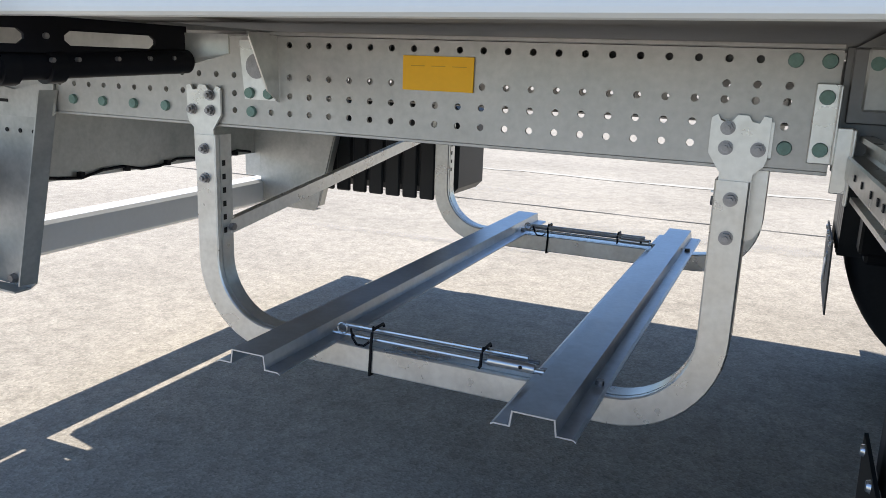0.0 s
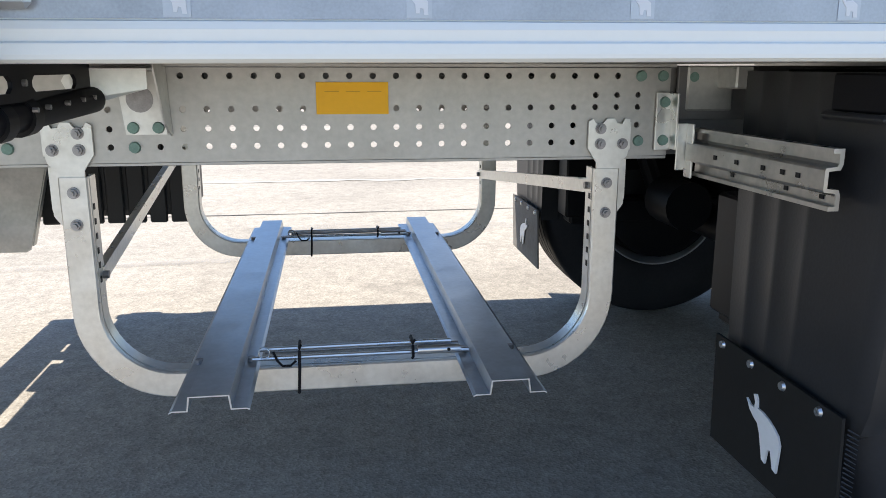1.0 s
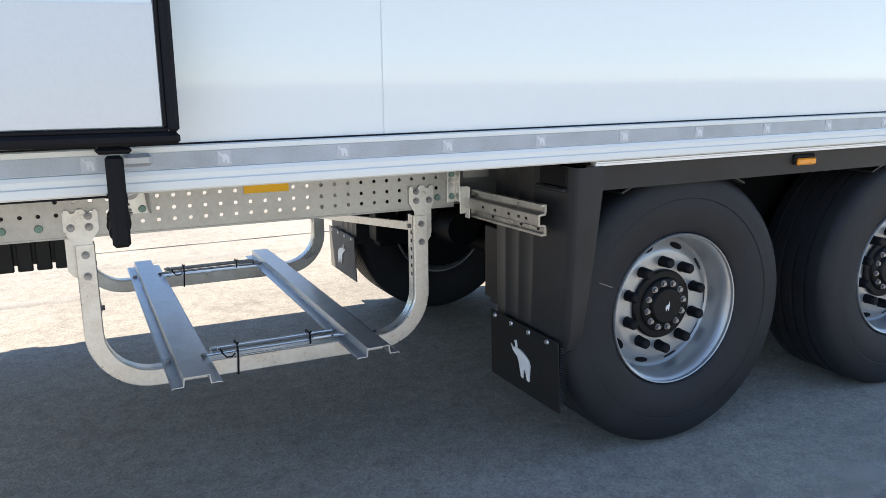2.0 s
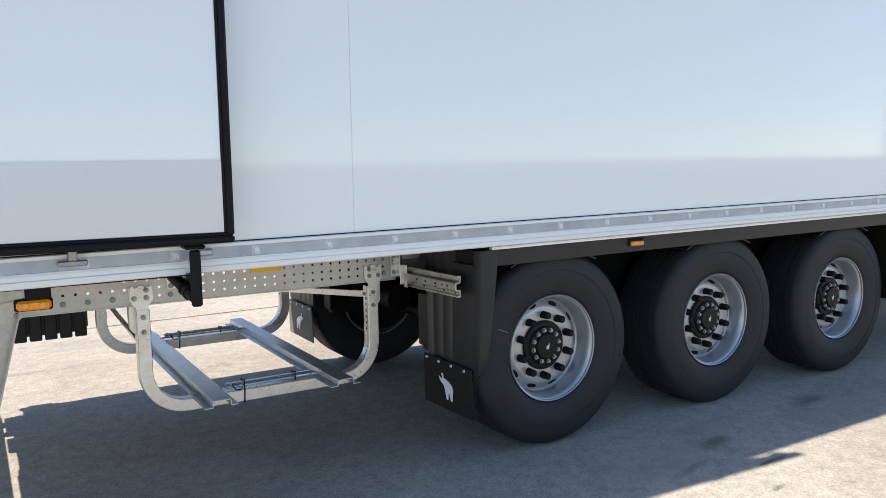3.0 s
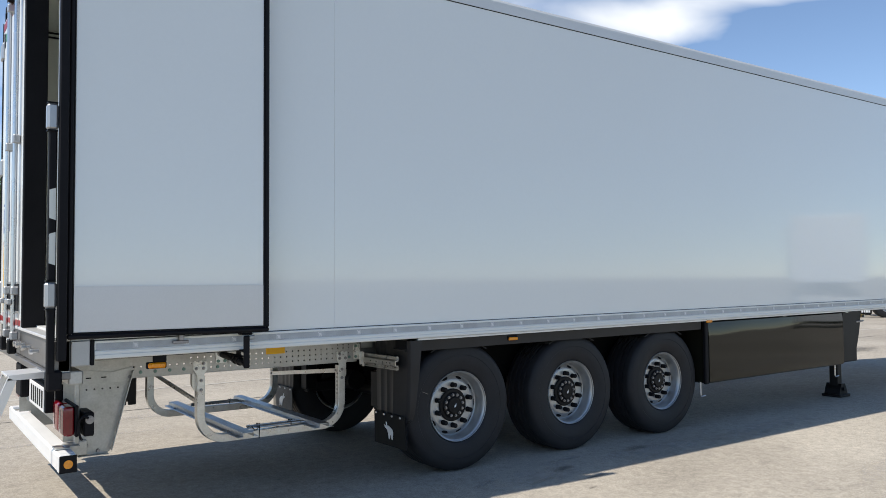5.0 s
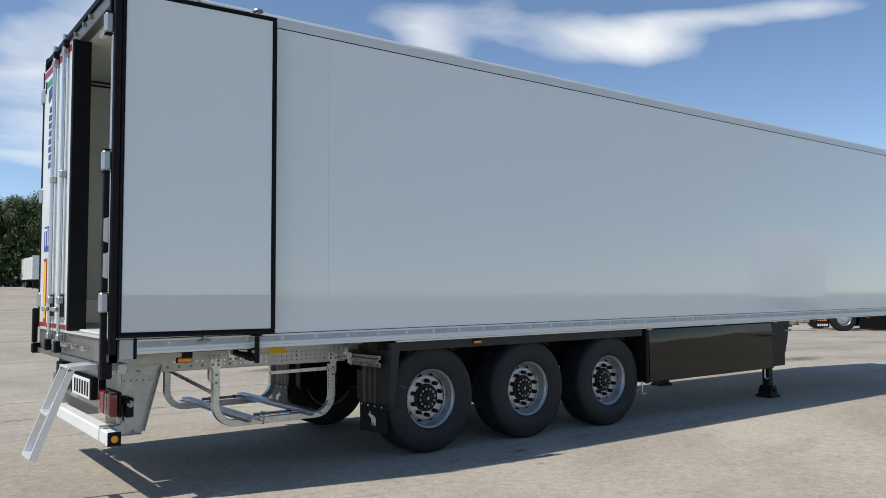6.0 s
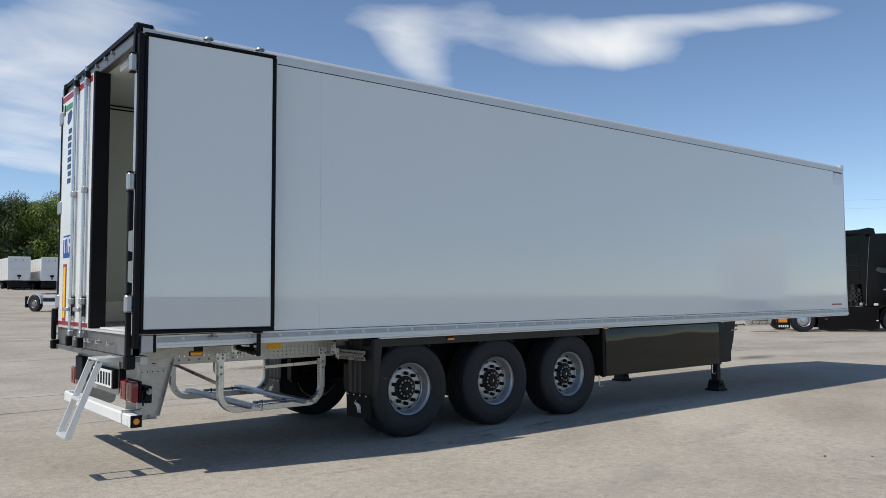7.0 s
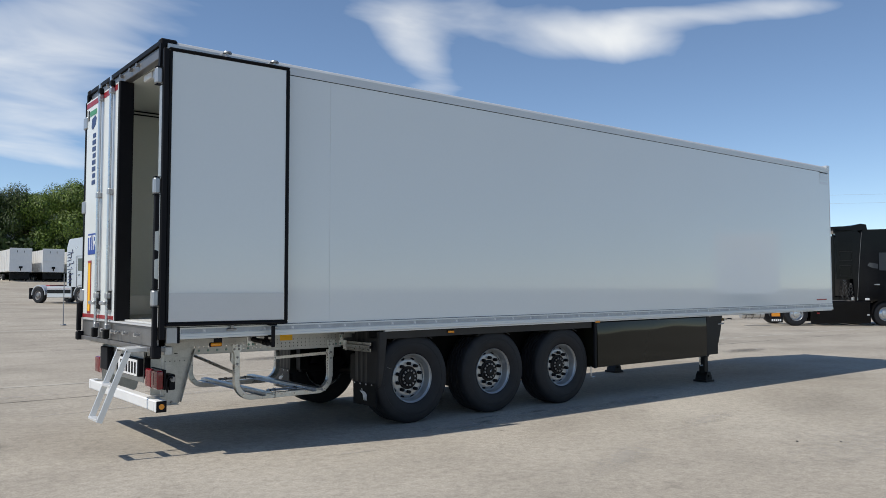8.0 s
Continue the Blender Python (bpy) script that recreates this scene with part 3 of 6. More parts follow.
def rear_frame():
    # portal: posts, header, sill
    for y0, y1 in ((0.0, 0.085), (WIDE - 0.085, WIDE)):
        part("rear_post", boxes((-0.04, 0.03, y0, y1, 1.02, 3.84), b=0.006), GALV, trailer, "galvanised rear corner post")
    part("rear_header", boxes((-0.03, 0.05, 0.06, WIDE - 0.06, 3.79, 3.90), b=0.006), SILL, trailer, "grey rear header beam")
    bm = bmesh.new()
    slab(bm, [(-0.05, 0.03, 3.902), (-0.05, 0.06, 3.945), (-0.05, WIDE - 0.06, 3.945), (-0.05, WIDE - 0.03, 3.902)], (0.09, 0, 0))
    part("header_cap", bm, BLACK, trailer, "black rubber header cap", smooth=False)
    for f in (lambda y: y, lambda y: WIDE - y):
        part("cap_corner", boxes((-0.065, 0.10, *sorted((f(0.0), f(0.08))), 3.878, 3.955), b=0.015), BLACK, trailer, "black corner bumper")
        bm = bmesh.new()
        slab(bm, [(-0.065, f(-0.005), 3.90), (-0.02, f(-0.005), 3.90), (-0.02, f(0.012), 3.655), (-0.065, f(0.012), 3.655)], (0, 0.05 if f(0) == 0 else -0.05, 0))
        part("cap_tail", bm, BLACK, trailer, smooth=False)
    for y in (0.75, 0.98, 1.30, 1.80, 2.1):
        part("marker_stud", rod(bmesh.new(), (-0.062, y, 3.86), (-0.03, y, 3.86), 0.020), STEELBOLT, trailer, "small round header fitting")
    part("interior_lamp", boxes((0.05, 0.10, 0.62, 0.86, 3.72, 3.788), b=0.008), WHITE, trailer, "white lamp inside the header")
    part("header_duct", boxes((0.06, 0.11, 0.09, 0.60, 3.70, 3.79), b=0.006), KICK, trailer, "dull aluminium duct inside the header")
    part("sill", boxes((-0.06, 0.03, 0.0, WIDE, 1.03, 1.215), b=0.005), SILL, trailer, "galvanised rear sill")
    part("sill_plate", boxes((-0.08, 0.10, 0.05, WIDE - 0.05, 1.216, 1.235), b=0.003), ALU, trailer, "bright threshold plate")
    part("sill_lip", boxes((-0.085, 0.03, -0.01, WIDE + 0.03, 0.985, 1.028), b=0.004), SILL, trailer, "folded lower sill lip")
    for y in (0.42, 0.78, 1.05, 1.18, 1.56, 1.86):
        bm = rod(bmesh.new(), (-0.078, y, 1.13), (-0.115, y, 1.13), 0.014)
        rod(bm, (-0.115, y, 1.13), (-0.135, y, 1.13), 0.021)
        part("lock_keep", bm, BRIGHT, trailer, "chromed round lock keeper")
    part("rubber_buffer", boxes((-0.105, -0.02, -0.045, 0.035, 0.925, 1.045), b=0.012), BLACK, trailer, "black rubber corner buffer")
    part("rubber_buffer", boxes((-0.135, -0.086, WIDE - 0.065, WIDE - 0.015, 1.08, 1.42), b=0.010), BLACK, trailer, "black rubber corner buffer")
    part("rubber_buffer", boxes((-0.135, -0.04, WIDE - 0.06, WIDE + 0.012, 0.975, 1.076), b=0.012), BLACK, trailer, "black rubber corner buffer")


def closed_door():
    door = part("rear_door", boxes((-0.075, -0.01, 1.29, WIDE - 0.04, 1.236, 3.80), b=0.006), RAILWHITE, trailer, "closed white rear door")
    part("door_seal", boxes((-0.076, 0.075, 1.235, 1.288, 1.236, 3.80), b=0.006), BLACK, door, "black door edge seal")
    part("door_seal", boxes((-0.081, -0.03, WIDE - 0.038, WIDE - 0.012, 1.236, 3.80)), BLACK, door)
    for y in (1.43, 1.86):
        bm = rod(bmesh.new(), (-0.11, y, 1.06), (-0.11, y, 3.88), 0.017, n=14)
        part("lock_bar", bm, BRIGHT, door, "chromed upright lock bar")
        part("bar_groove", boxes((-0.0775, -0.0752, y - 0.055, y + 0.055, 1.30, 3.74)), KICK, door, "recessed bar channel")
        for z in (1.17, 1.50, 2.62, 3.72, 3.80):
            part("bar_bracket", boxes((-0.128, -0.076, y - 0.036, y + 0.036, z - 0.032, z + 0.032), b=0.008), HINGE if z < 3.75 else DARK, door, "metal bar bracket")
        part("handle", boxes((-0.150, -0.122, y - 0.03, y + 0.16, 1.40, 1.44), b=0.006), HINGE, door, "metal door handle")
        part("handle_plate", boxes((-0.0805, -0.0758, y - 0.075, y + 0.15, 1.335, 1.565), b=0.001), BRIGHT, door, "chromed handle pocket rim")
        part("handle_pocket", boxes((-0.0825, -0.0808, y - 0.06, y + 0.135, 1.35, 1.55)), BLACK, door, "black handle pocket")
        part("cam", boxes((-0.145, -0.085, y - 0.03, y + 0.03, 1.04, 1.15), b=0.01), DARK, door, "dark lock cam")
    rows = (("marking", 1.31, 2.54, 3.715, 3.775, RED, "red top marking strip"), ("marking", 1.31, 2.54, 1.245, 1.285, RED, "red lower marking strip"),
            ("marking", 2.528, 2.545, 1.30, 3.70, DARK, "thin dark edge strip"))
    for nm, y0, y1, z0, z1, m, lab in rows:
        part(nm, boxes((-0.0785, -0.0752, y0, y1, z0, z1)), m, door, lab)
    part("reflector", boxes((-0.0795, -0.0755, 2.20, 2.34, 1.29, 1.90)), RED, door, "red-bordered reflector board")
    part("reflector_face", boxes((-0.0815, -0.0798, 2.225, 2.315, 1.32, 1.87)), YELLOW, door, "yellow-orange reflector face")
    part("plate", boxes((-0.0795, -0.0755, 2.0, 2.36, 1.97, 2.21)), BLUE, door, "blue plate with white letters")
    txt = bpy.data.curves.new("letters", "FONT")
    txt.body, txt.size, txt.align_x, txt.align_y, txt.extrude = "TIR", 0.25, "CENTER", "CENTER", 0.0006
    ob = new("letters_font", txt)
    me = bpy.data.meshes.new_from_object(ob.evaluated_get(bpy.context.evaluated_depsgraph_get()))
    bpy.data.objects.remove(ob)
    me.materials.clear()
    me.materials.append(WHITE)
    letters = new("letters", me)
    letters.matrix_local = pose(-0.0808, 2.18, 2.095, 90, 0, -90)
    letters.parent = door
    letters["label"] = "white letters TIR"
    # illegible upright writing and plain emblem above it
    bm = bmesh.new()
    for k in range(8):
        z = 2.78 + 0.078 * k
        box(bm, -0.0785, -0.0757, 2.13, 2.27 - 0.02 * (k % 3 == 1), z, z + 0.052)
    part("writing", bm, NAVY, door, "navy upright writing drawn as bars")
    bm = bmesh.new()
    slab(bm, [(-0.0785, 2.12, 3.55), (-0.0785, 2.17, 3.585), (-0.0785, 2.30, 3.56), (-0.0785, 2.32, 3.46), (-0.0785, 2.27, 3.43), (-0.0785, 2.16, 3.47)], (0.003, 0, 0))
    part("emblem", bm, NAVY, door, "plain navy emblem", smooth=False)
    part("label", boxes((-0.0785, -0.0757, 2.12, 2.40, 3.60, 3.66)), GREENP, door, "green label")
    part("label", boxes((-0.0785, -0.0757, 2.42, 2.47, 3.56, 3.68)), BLACK, door)
    for z in (3.55, 2.54, 1.50):
        part("hinge", boxes((-0.092, -0.03, WIDE - 0.105, WIDE + 0.034, z - 0.072, z + 0.072), b=0.010), HINGE, door, "silver door hinge")


def open_door():
    """The other rear door, swung right round and lying along the side wall."""
    x0, x1, z0, z1 = 0.0, 1.228, 1.222, 3.862
    door = part("rear_door", boxes((x0 + 0.02, x1 - 0.012, -0.078, -0.056, z0 + 0.01, z1 - 0.01), b=0.004), PANEL, trailer, "white rear door folded open along the side")
    part("inner_panel", boxes((x0 + 0.034, x1 - 0.036, -0.092, -0.0785, z0 + 0.04, z1 - 0.032), b=0.003), PANEL, door, "smooth white inner door panel")
    part("kick_strip", boxes((x0 + 0.036, x1 - 0.038, -0.0955, -0.0925, z0 + 0.042, 1.535)), KICK, door, "grey metal kick strip")
    # gasket frame: an outer thick lip and an inner round bead
    for a in ((x0, x1, z0, z0 + 0.028), (x0, x1, z1 - 0.022, z1), (x0, x0 + 0.026, z0 + 0.028, z1 - 0.022), (x1 - 0.026, x1, z0 + 0.028, z1 - 0.022)):
        part("gasket", boxes((a[0], a[1], -0.108, -0.052, a[2], a[3]), b=0.008), BLACK, door, "black rubber door gasket")
    for a in ((x0 + 0.026, x1 - 0.026, z0 + 0.028, z0 + 0.039), (x0 + 0.026, x1 - 0.026, z1 - 0.031, z1 - 0.022), (x0 + 0.026, x0 + 0.033, z0 + 0.039, z1 - 0.031), (x1 - 0.035, x1 - 0.026, z0 + 0.039, z1 - 0.031)):
        part("gasket_lip", boxes((a[0], a[1], -0.1005, -0.0795, a[2], a[3]), b=0.003), BLACK, door)
    # swung back almost to the wall: its free edge stands off further than its hinges
    door.matrix_local = pose(0, -0.060, 0, 0, 0, -3.4) @ pose(0, 0.108, 0)
    # hinge post: black strips with openings, silver hinge knuckles
    part("hinge_strip", boxes((-0.055, -0.004, -0.075, -0.03, 1.10, 3.84), b=0.006), BLACK, trailer, "black hinge cover strip")
    part("hinge_strip", boxes((-0.105, -0.062, -0.045, 0.0, 1.03, 1.42), b=0.006), BLACK, trailer)
    part("hinge_strip", boxes((-0.105, -0.062, -0.045, 0.0, 1.57, 2.46), b=0.006), BLACK, trailer)
    for z in (1.485, 2.535, 3.575):
        part("hinge", boxes((-0.118, -0.056, -0.058, 0.012, z - 0.078, z + 0.078), b=0.014), HINGE, trailer, "silver door hinge")
        for low in (z - 0.086, z + 0.0785):
            part("hinge_ring", boxes((-0.114, -0.060, -0.054, 0.008, low, low + 0.0075)), BLACK, trailer)
    for a, c in ((1.66, 1.855), (1.925, 2.115)):
        bm = bmesh.new()
        slab(bm, [(-0.101, -0.0455, a + 0.012), (-0.066, -0.0455, a), (-0.066, -0.0455, c), (-0.101, -0.0455, c - 0.012)], (0, -0.002, 0))
        part("hinge_window", bm, INNER, trailer, "pale opening in the hinge strip", smooth=False)
    # stay lever and tube of the folded door
    bm = boxes((1.060, 1.100, -0.110, -0.087, 0.985, 1.20), (1.042, 1.12, -0.112, -0.03, 1.203, 1.219), b=0.007)
    part("stay_lever", bm, BLACK, trailer, "black rubber-covered stay lever")
    # side fittings below the door
    part("door_catch", boxes((0.62, 0.72, -0.035, -0.015, 1.165, 1.185), (0.655, 0.685, -0.05, -0.02, 1.185, 1.222), b=0.004), STEELBOLT, trailer, "small metal door catch")
    part("rail_end", boxes((0.03, 0.135, -0.018, 0.03, 1.06, 1.21), b=0.004), HINGE, trailer, "aluminium rail end cap")
    part("rail_end", boxes((0.137, 0.158, -0.022, 0.03, 1.06, 1.215), b=0.004), BLACK, trailer)
    part("rail_end", boxes((0.16, 1.09, -0.012, 0.03, 1.092, 1.1035), b=0.002), BLACK, trailer)
    part("rail_clip", boxes((1.10, 1.17, -0.032, -0.014, 1.165, 1.195), b=0.008), HINGE, trailer)


def chassis():
    # near and far long members: pierced web, top and lower flange
    x0, xe, pitch = 0.42, 2.27, 0.0495
    xs = [2.172 - pitch / 2 + pitch * k for k in range(-35, 4)]
    zs = [0.899, 0.9165, 0.9465, 0.9915, 1.0265, 1.0445, 1.060, 1.094]
    holes = set()
    for i in range(len(xs) - 1):
        c = (xs[i] + xs[i + 1]) / 2
        if 1.15 < c < 2.19:
            holes.add((i, 6))
        if 1.15 < c < 2.10 or (c < 1.0 and i % 2) or 1.05 < c < 1.11:
            holes.add((i, 1))
        if c < 1.11 or 1.2 < c < 2.14 or 2.2 < c < 2.24:
            holes.add((i, 2))
        if 0.91 < c < 1.11 or 1.2 < c < 2.24:
            holes.add((i, 3))
        if c > 2.11:
            holes.add((i, 4))
    for y, s in ((0.60, 1), (2.0, -1)):
        bm = bmesh.new()
        perforated(bm, xs, zs, holes, y, y + 0.006 * s, 0.0068)
        beam = part("chassis_beam", bm, BEAM, trailer, "galvanised long member pierced with rows of holes", smooth=False)
        part("flange", boxes((xs[0], xs[-1], *sorted((y + 0.001 * s, y + 0.07 * s)), 0.892, 0.8985), b=0.001), BEAM, beam)
        part("flange", boxes((xs[0], xs[-1], *sorted((y - 0.03 * s, y + 0.07 * s)), 1.0955, 1.103), b=0.001), BEAM, beam)
        # Added strip, no real part: it keeps light out of the upper holes.
        part("beam_liner", boxes((1.1, xs[-1], *sorted((y + 0.04 * s, y + 0.044 * s)), 1.04, 1.095)), SILL, beam)
        part("beam_extension", boxes((xs[-1] + 0.004, 2.62, *sorted((y + 0.012 * s, y + 0.018 * s)), 0.90, 1.10), b=0.001), SILL, beam, "dull grey beam joint plate")
        part("beam_extension", boxes((2.60, 9.2, *sorted((y + 0.03 * s, y + 0.036 * s)), 0.82, 1.10), (2.60, 9.2, *sorted((y - 0.02 * s, y + 0.09 * s)), 0.812, 0.819), b=0.001), SILL, beam, "dull grey inner chassis beam")
        part("beam_extension", boxes((0.06, xs[0] - 0.003, *sorted((y + 0.002 * s, y + 0.008 * s)), 0.905, 1.10), b=0.001), BEAM, beam)
        if s > 0:
            head = None
            spots = [(0.485 + 0.0995 * k, 0.931) for k in range(5)] + [(1.131, 0.931), (2.226, 1.077), (2.277, 1.077), (2.226, 0.933)]
            for x, z in spots:
                if head is None:
                    bm = bmesh.new()
                    rod(bm, (0, 0, 0), (0, -0.007, 0), 0.0125, 0.011, n=12)
                    head = part("bolt", bm, TEAL, beam, "green-coated bolt head")
                    head.matrix_local = pose(x, 0.5995, z)
                else:
                    same("bolt", head, pose(x, 0.5995, z), beam)
    # cross members
    for x in (0.75, 2.35, 3.6, 5.0, 6.3, 7.6, 9.0, 10.4):
        part("cross_member", boxes((x, x + 0.06, 0.03, WIDE - 0.03, 1.104, 1.123)), GALV, trailer, "grey cross member")
    part("end_plate", boxes((2.31, 2.50, 0.590, 0.600, 0.98, 1.098), b=0.002), SILL, trailer)
    part("bolt", rod(bmesh.new(), (2.345, 0.590, 1.075), (2.345, 0.584, 1.075), 0.0125, 0.011), TEAL, trailer, "green-coated bolt head")
    # yellow sticker
    part("sticker", boxes((1.507, 1.660, 0.5955, 0.5985, 0.997, 1.064), b=0.0005), YELLOW, trailer, "yellow sticker on the long member")
    faint = material("faint_print", (0.62, 0.32, 0.012))
    for k in range(3):
        part("print_bar", boxes((1.525 + k * 0.045, 1.555 + k * 0.045, 0.5948, 0.5954, 1.044, 1.0455)), faint, trailer)
    # bracket with a big round hole and sloping arm
    bm = bmesh.new()
    slab(bm, [(1.105, 0.592, 1.085), (1.185, 0.592, 1.085), (1.200, 0.592, 0.958), (1.118, 0.592, 0.958)], (0, 0.004, 0))
    slab(bm, [(1.196, 0.50, 1.10), (1.200, 0.594, 1.10), (1.206, 0.594, 0.955), (1.200, 0.56, 0.98)], (0.004, 0, 0))
    slab(bm, [(1.195, 0.595, 1.097), (1.20, 0.44, 1.092), (1.075, 0.42, 1.092), (1.06, 0.45, 1.092), (1.06, 0.595, 1.097)], (0, 0, -0.004))
    slab(bm, [(1.055, 0.42, 1.070), (1.072, 0.42, 1.034), (1.115, 0.425, 1.030), (1.20, 0.44, 1.055), (1.20, 0.44, 1.092), (1.070, 0.42, 1.092)], (0, 0.004, 0))
    wedge = part("stay_bracket", bm, ZINC, trailer, "folded galvanised bracket with a round hole", smooth=False)
    part("bracket_hole", rod(bmesh.new(), (1.150, 0.5905, 1.030), (1.150, 0.5918, 1.030), 0.027, n=20), STEELBOLT, wedge, "round hole in the bracket")
    for x in (1.133, 1.183):
        bm = bmesh.new()
        rod(bm, (x, 0.5915, 0.972), (x, 0.584, 0.972), 0.0125, 0.011)
        part("bolt", bm, TEAL, wedge, "green-coated bolt head")
    # black stay tube under the floor, with its pierced carrier plate
    bm = rod(bmesh.new(), (1.078, -0.088, 1.018), (1.105, 0.425, 1.036), 0.0235, n=18)
    stay = part("stay_arm", bm, BLACK, trailer, "black round stay arm under the floor edge")
    bm = bmesh.new()
    rows = [(-0.06, 0.43, 1.045, 1.058), (-0.06, 0.43, 1.082, 1.100)]
    for y0, y1, z0, z1 in rows:
        slab(bm, [(1.098, y0, z0), (1.098, y1, z0), (1.098, y1, z1), (1.098, y0, z1)], (0.006, 0, 0))
    for y0, y1 in ((0.062, 0.138), (0.345, 0.43)):
        slab(bm, [(1.098, y0 - 0.012, 1.0575), (1.098, y1 + 0.012, 1.0575), (1.098, y1, 1.066), (1.098, y1, 1.074), (1.098, y1 + 0.012, 1.0825), (1.098, y0 - 0.012, 1.0825), (1.098, y0, 1.074), (1.098, y0, 1.066)], (0.006, 0, 0))
    slab(bm, [(1.06, -0.06, 1.100), (1.104, -0.06, 1.100), (1.104, 0.43, 1.100), (1.06, 0.43, 1.100)], (0, 0, 0.004))
    carrier = part("carrier_plate", bm, BLACK, stay, "black pierced carrier plate", smooth=False)
    for y in (0.10, 0.15, 0.235, 0.31, 0.37):
        part("rivet", rod(bmesh.new(), (1.112 + 0.02 * y, y, 1.031 + 0.03 * y), (1.120 + 0.02 * y, y, 1.031 + 0.03 * y), 0.004, n=8), STEELBOLT, stay)
    part("rivet", rod(bmesh.new(), (1.104, 0.10, 1.072), (1.110, 0.10, 1.072), 0.005, n=8), STEELBOLT, carrier)
    for y in (0.02, 0.105):
        part("arm_collar", rod(bmesh.new(), (1.082 + 0.054 * y, y, 1.019 + 0.035 * y), (1.084 + 0.054 * y, y + 0.03, 1.020 + 0.035 * y), 0.029, n=18), DARK, stay)


def hoop(y, s):
    """A bent channel that carries the pallet box; s points to its back."""
    xl, xr, zb, r = 1.005, 2.152, 0.405, 0.178
    line = [(xl, 0.872), (xl, zb + r)]
    line += [(xl + r - r * math.cos(a), zb + r - r * math.sin(a)) for a in [k * math.pi / 24 for k in range(1, 12)]]
    line += [(xl + r, zb), (xr - r, zb)]
    line += [(xr - r + r * math.sin(a), zb + r - r * math.cos(a)) for a in [k * math.pi / 24 for k in range(1, 12)]]
    line += [(xr, zb + r), (xr, 0.872)]
    w, d, t = 0.029, 0.058, 0.004
    # channel: web in front, flanges to the back, a rolled lip on the inner flange
    outline = [(-w, 0.003), (-w + 0.003, 0), (w - 0.003, 0), (w, 0.003), (w, 0.012), (w - 0.005, 0.0125), (w - 0.005, 0.018), (w, 0.0185), (w, d), (w - t - 0.008, d), (w - t - 0.008, d - t), (w - t, d - t), (w - t, t), (-w + t, t), (-w + t, d), (-w, d)]
    bm = bmesh.new()
    rings = []
    for i, (x, z) in enumerate(line):
        a, c = line[max(i - 1, 0)], line[min(i + 1, len(line) - 1)]
        way = Vector((c[0] - a[0], 0, c[1] - a[1])).normalized()
        out_ = Vector((-way.z, 0, way.x))
        rings.append([bm.verts.new(Vector((x, y, z)) + out_ * u + Vector((0, s * v, 0))) for u, v in outline])
    for a, c in zip(rings, rings[1:]):
        for k in range(len(outline)):
            bm.faces.new((a[k], a[(k + 1) % len(outline)], c[(k + 1) % len(outline)], c[k]))
    bm.faces.new(rings[0])
    bm.faces.new(rings[-1][::-1])
    h = part("hoop", bm, ZINC, trailer, "bent galvanised channel hoop")
    f = y + 0.0135 * s
    # hanger plates with notched tops
    for x, o in ((xl, 1), (xr, -1)):
        bm = bmesh.new()
        pts = [(-0.030, 0.800), (0.024, 0.800), (0.024, 0.885), (0.046, 0.918), (0.046, 0.978), (0.036, 0.984), (0.030, 0.974), (0.018, 0.970), (0.010, 0.976), (0.004, 0.984), (-0.014, 0.984), (-0.020, 0.974), (-0.032, 0.972), (-0.038, 0.984), (-0.050, 0.982), (-0.050, 0.915), (-0.046, 0.90), (-0.030, 0.885)]
        slab(bm, [(x + o * a, f - 0.004 * s, z) for a, z in pts], (0, -0.006 * s, 0))
        # a lower cheek behind the front plate, rounded off below
        cheek = [(-0.024, 0.985), (-0.050, 0.978), (-0.055, 0.965), (-0.055, 0.802), (-0.051, 0.783), (-0.040, 0.768), (-0.024, 0.762)]
        slab(bm, [(x + o * a, f + 0.016 * s, z) for a, z in cheek], (0, 0.005 * s, 0))
        slab(bm, [(x - o * 0.0500, f - 0.004 * s, 0.975), (x - o * 0.0500, f + 0.016 * s, 0.972), (x - o * 0.0500, f + 0.016 * s, 0.90), (x - o * 0.0500, f - 0.004 * s, 0.915)], (-o * 0.005, 0, 0))
        slab(bm, [(x - o * 0.0500, f + 0.021 * s, 0.972), (x - o * 0.0500, f + 0.062 * s, 0.965), (x - o * 0.0500, f + 0.062 * s, 0.81), (x - o * 0.0500, f + 0.021 * s, 0.785)], (-o * 0.005, 0, 0))
        part("hanger", bm, ZINC, h, "notched galvanised hanger plate", smooth=False)
        first = None
        for k, (a, z) in enumerate(((0.0, 0.840), (0.0, 0.772), (0.018, 0.962), (0.018, 0.928), (-0.034, 0.928))):
            bm = bmesh.new()
            yy = y - 0.0002 * s if k < 2 else f - 0.010 * s
            rod(bm, (0, 0, 0), (0, -0.003 * s, 0), 0.0125, n=14)
            rod(bm, (0, -0.003 * s, 0), (0, -0.011 * s, 0), 0.0095, n=6)
            rod(bm, (0, -0.011 * s, 0), (0, -0.017 * s, 0), 0.005, n=8)
            if first is None:
                first = part("nut", bm, STEELBOLT, h, "flanged steel nut", smooth=False)
                first.matrix_local = pose(x + o * a, yy, z)
            else:
                bm.free()
                same("nut", first, pose(x + o * a, yy, z), h)
        # row of holes down the inner flange
        slot = None
        for k in range(6):
            m = pose(x + o * 0.0292, y + s * 0.029, 0.6465 + 0.032 * k)
            if slot is None:
                slot = part("slot", boxes((-0.0010, 0.0010, -0.005, 0.005, -0.0065, 0.0065)), DARK, h)
                slot.matrix_local = m
            else:
                same("slot", slot, m, h)
    return h


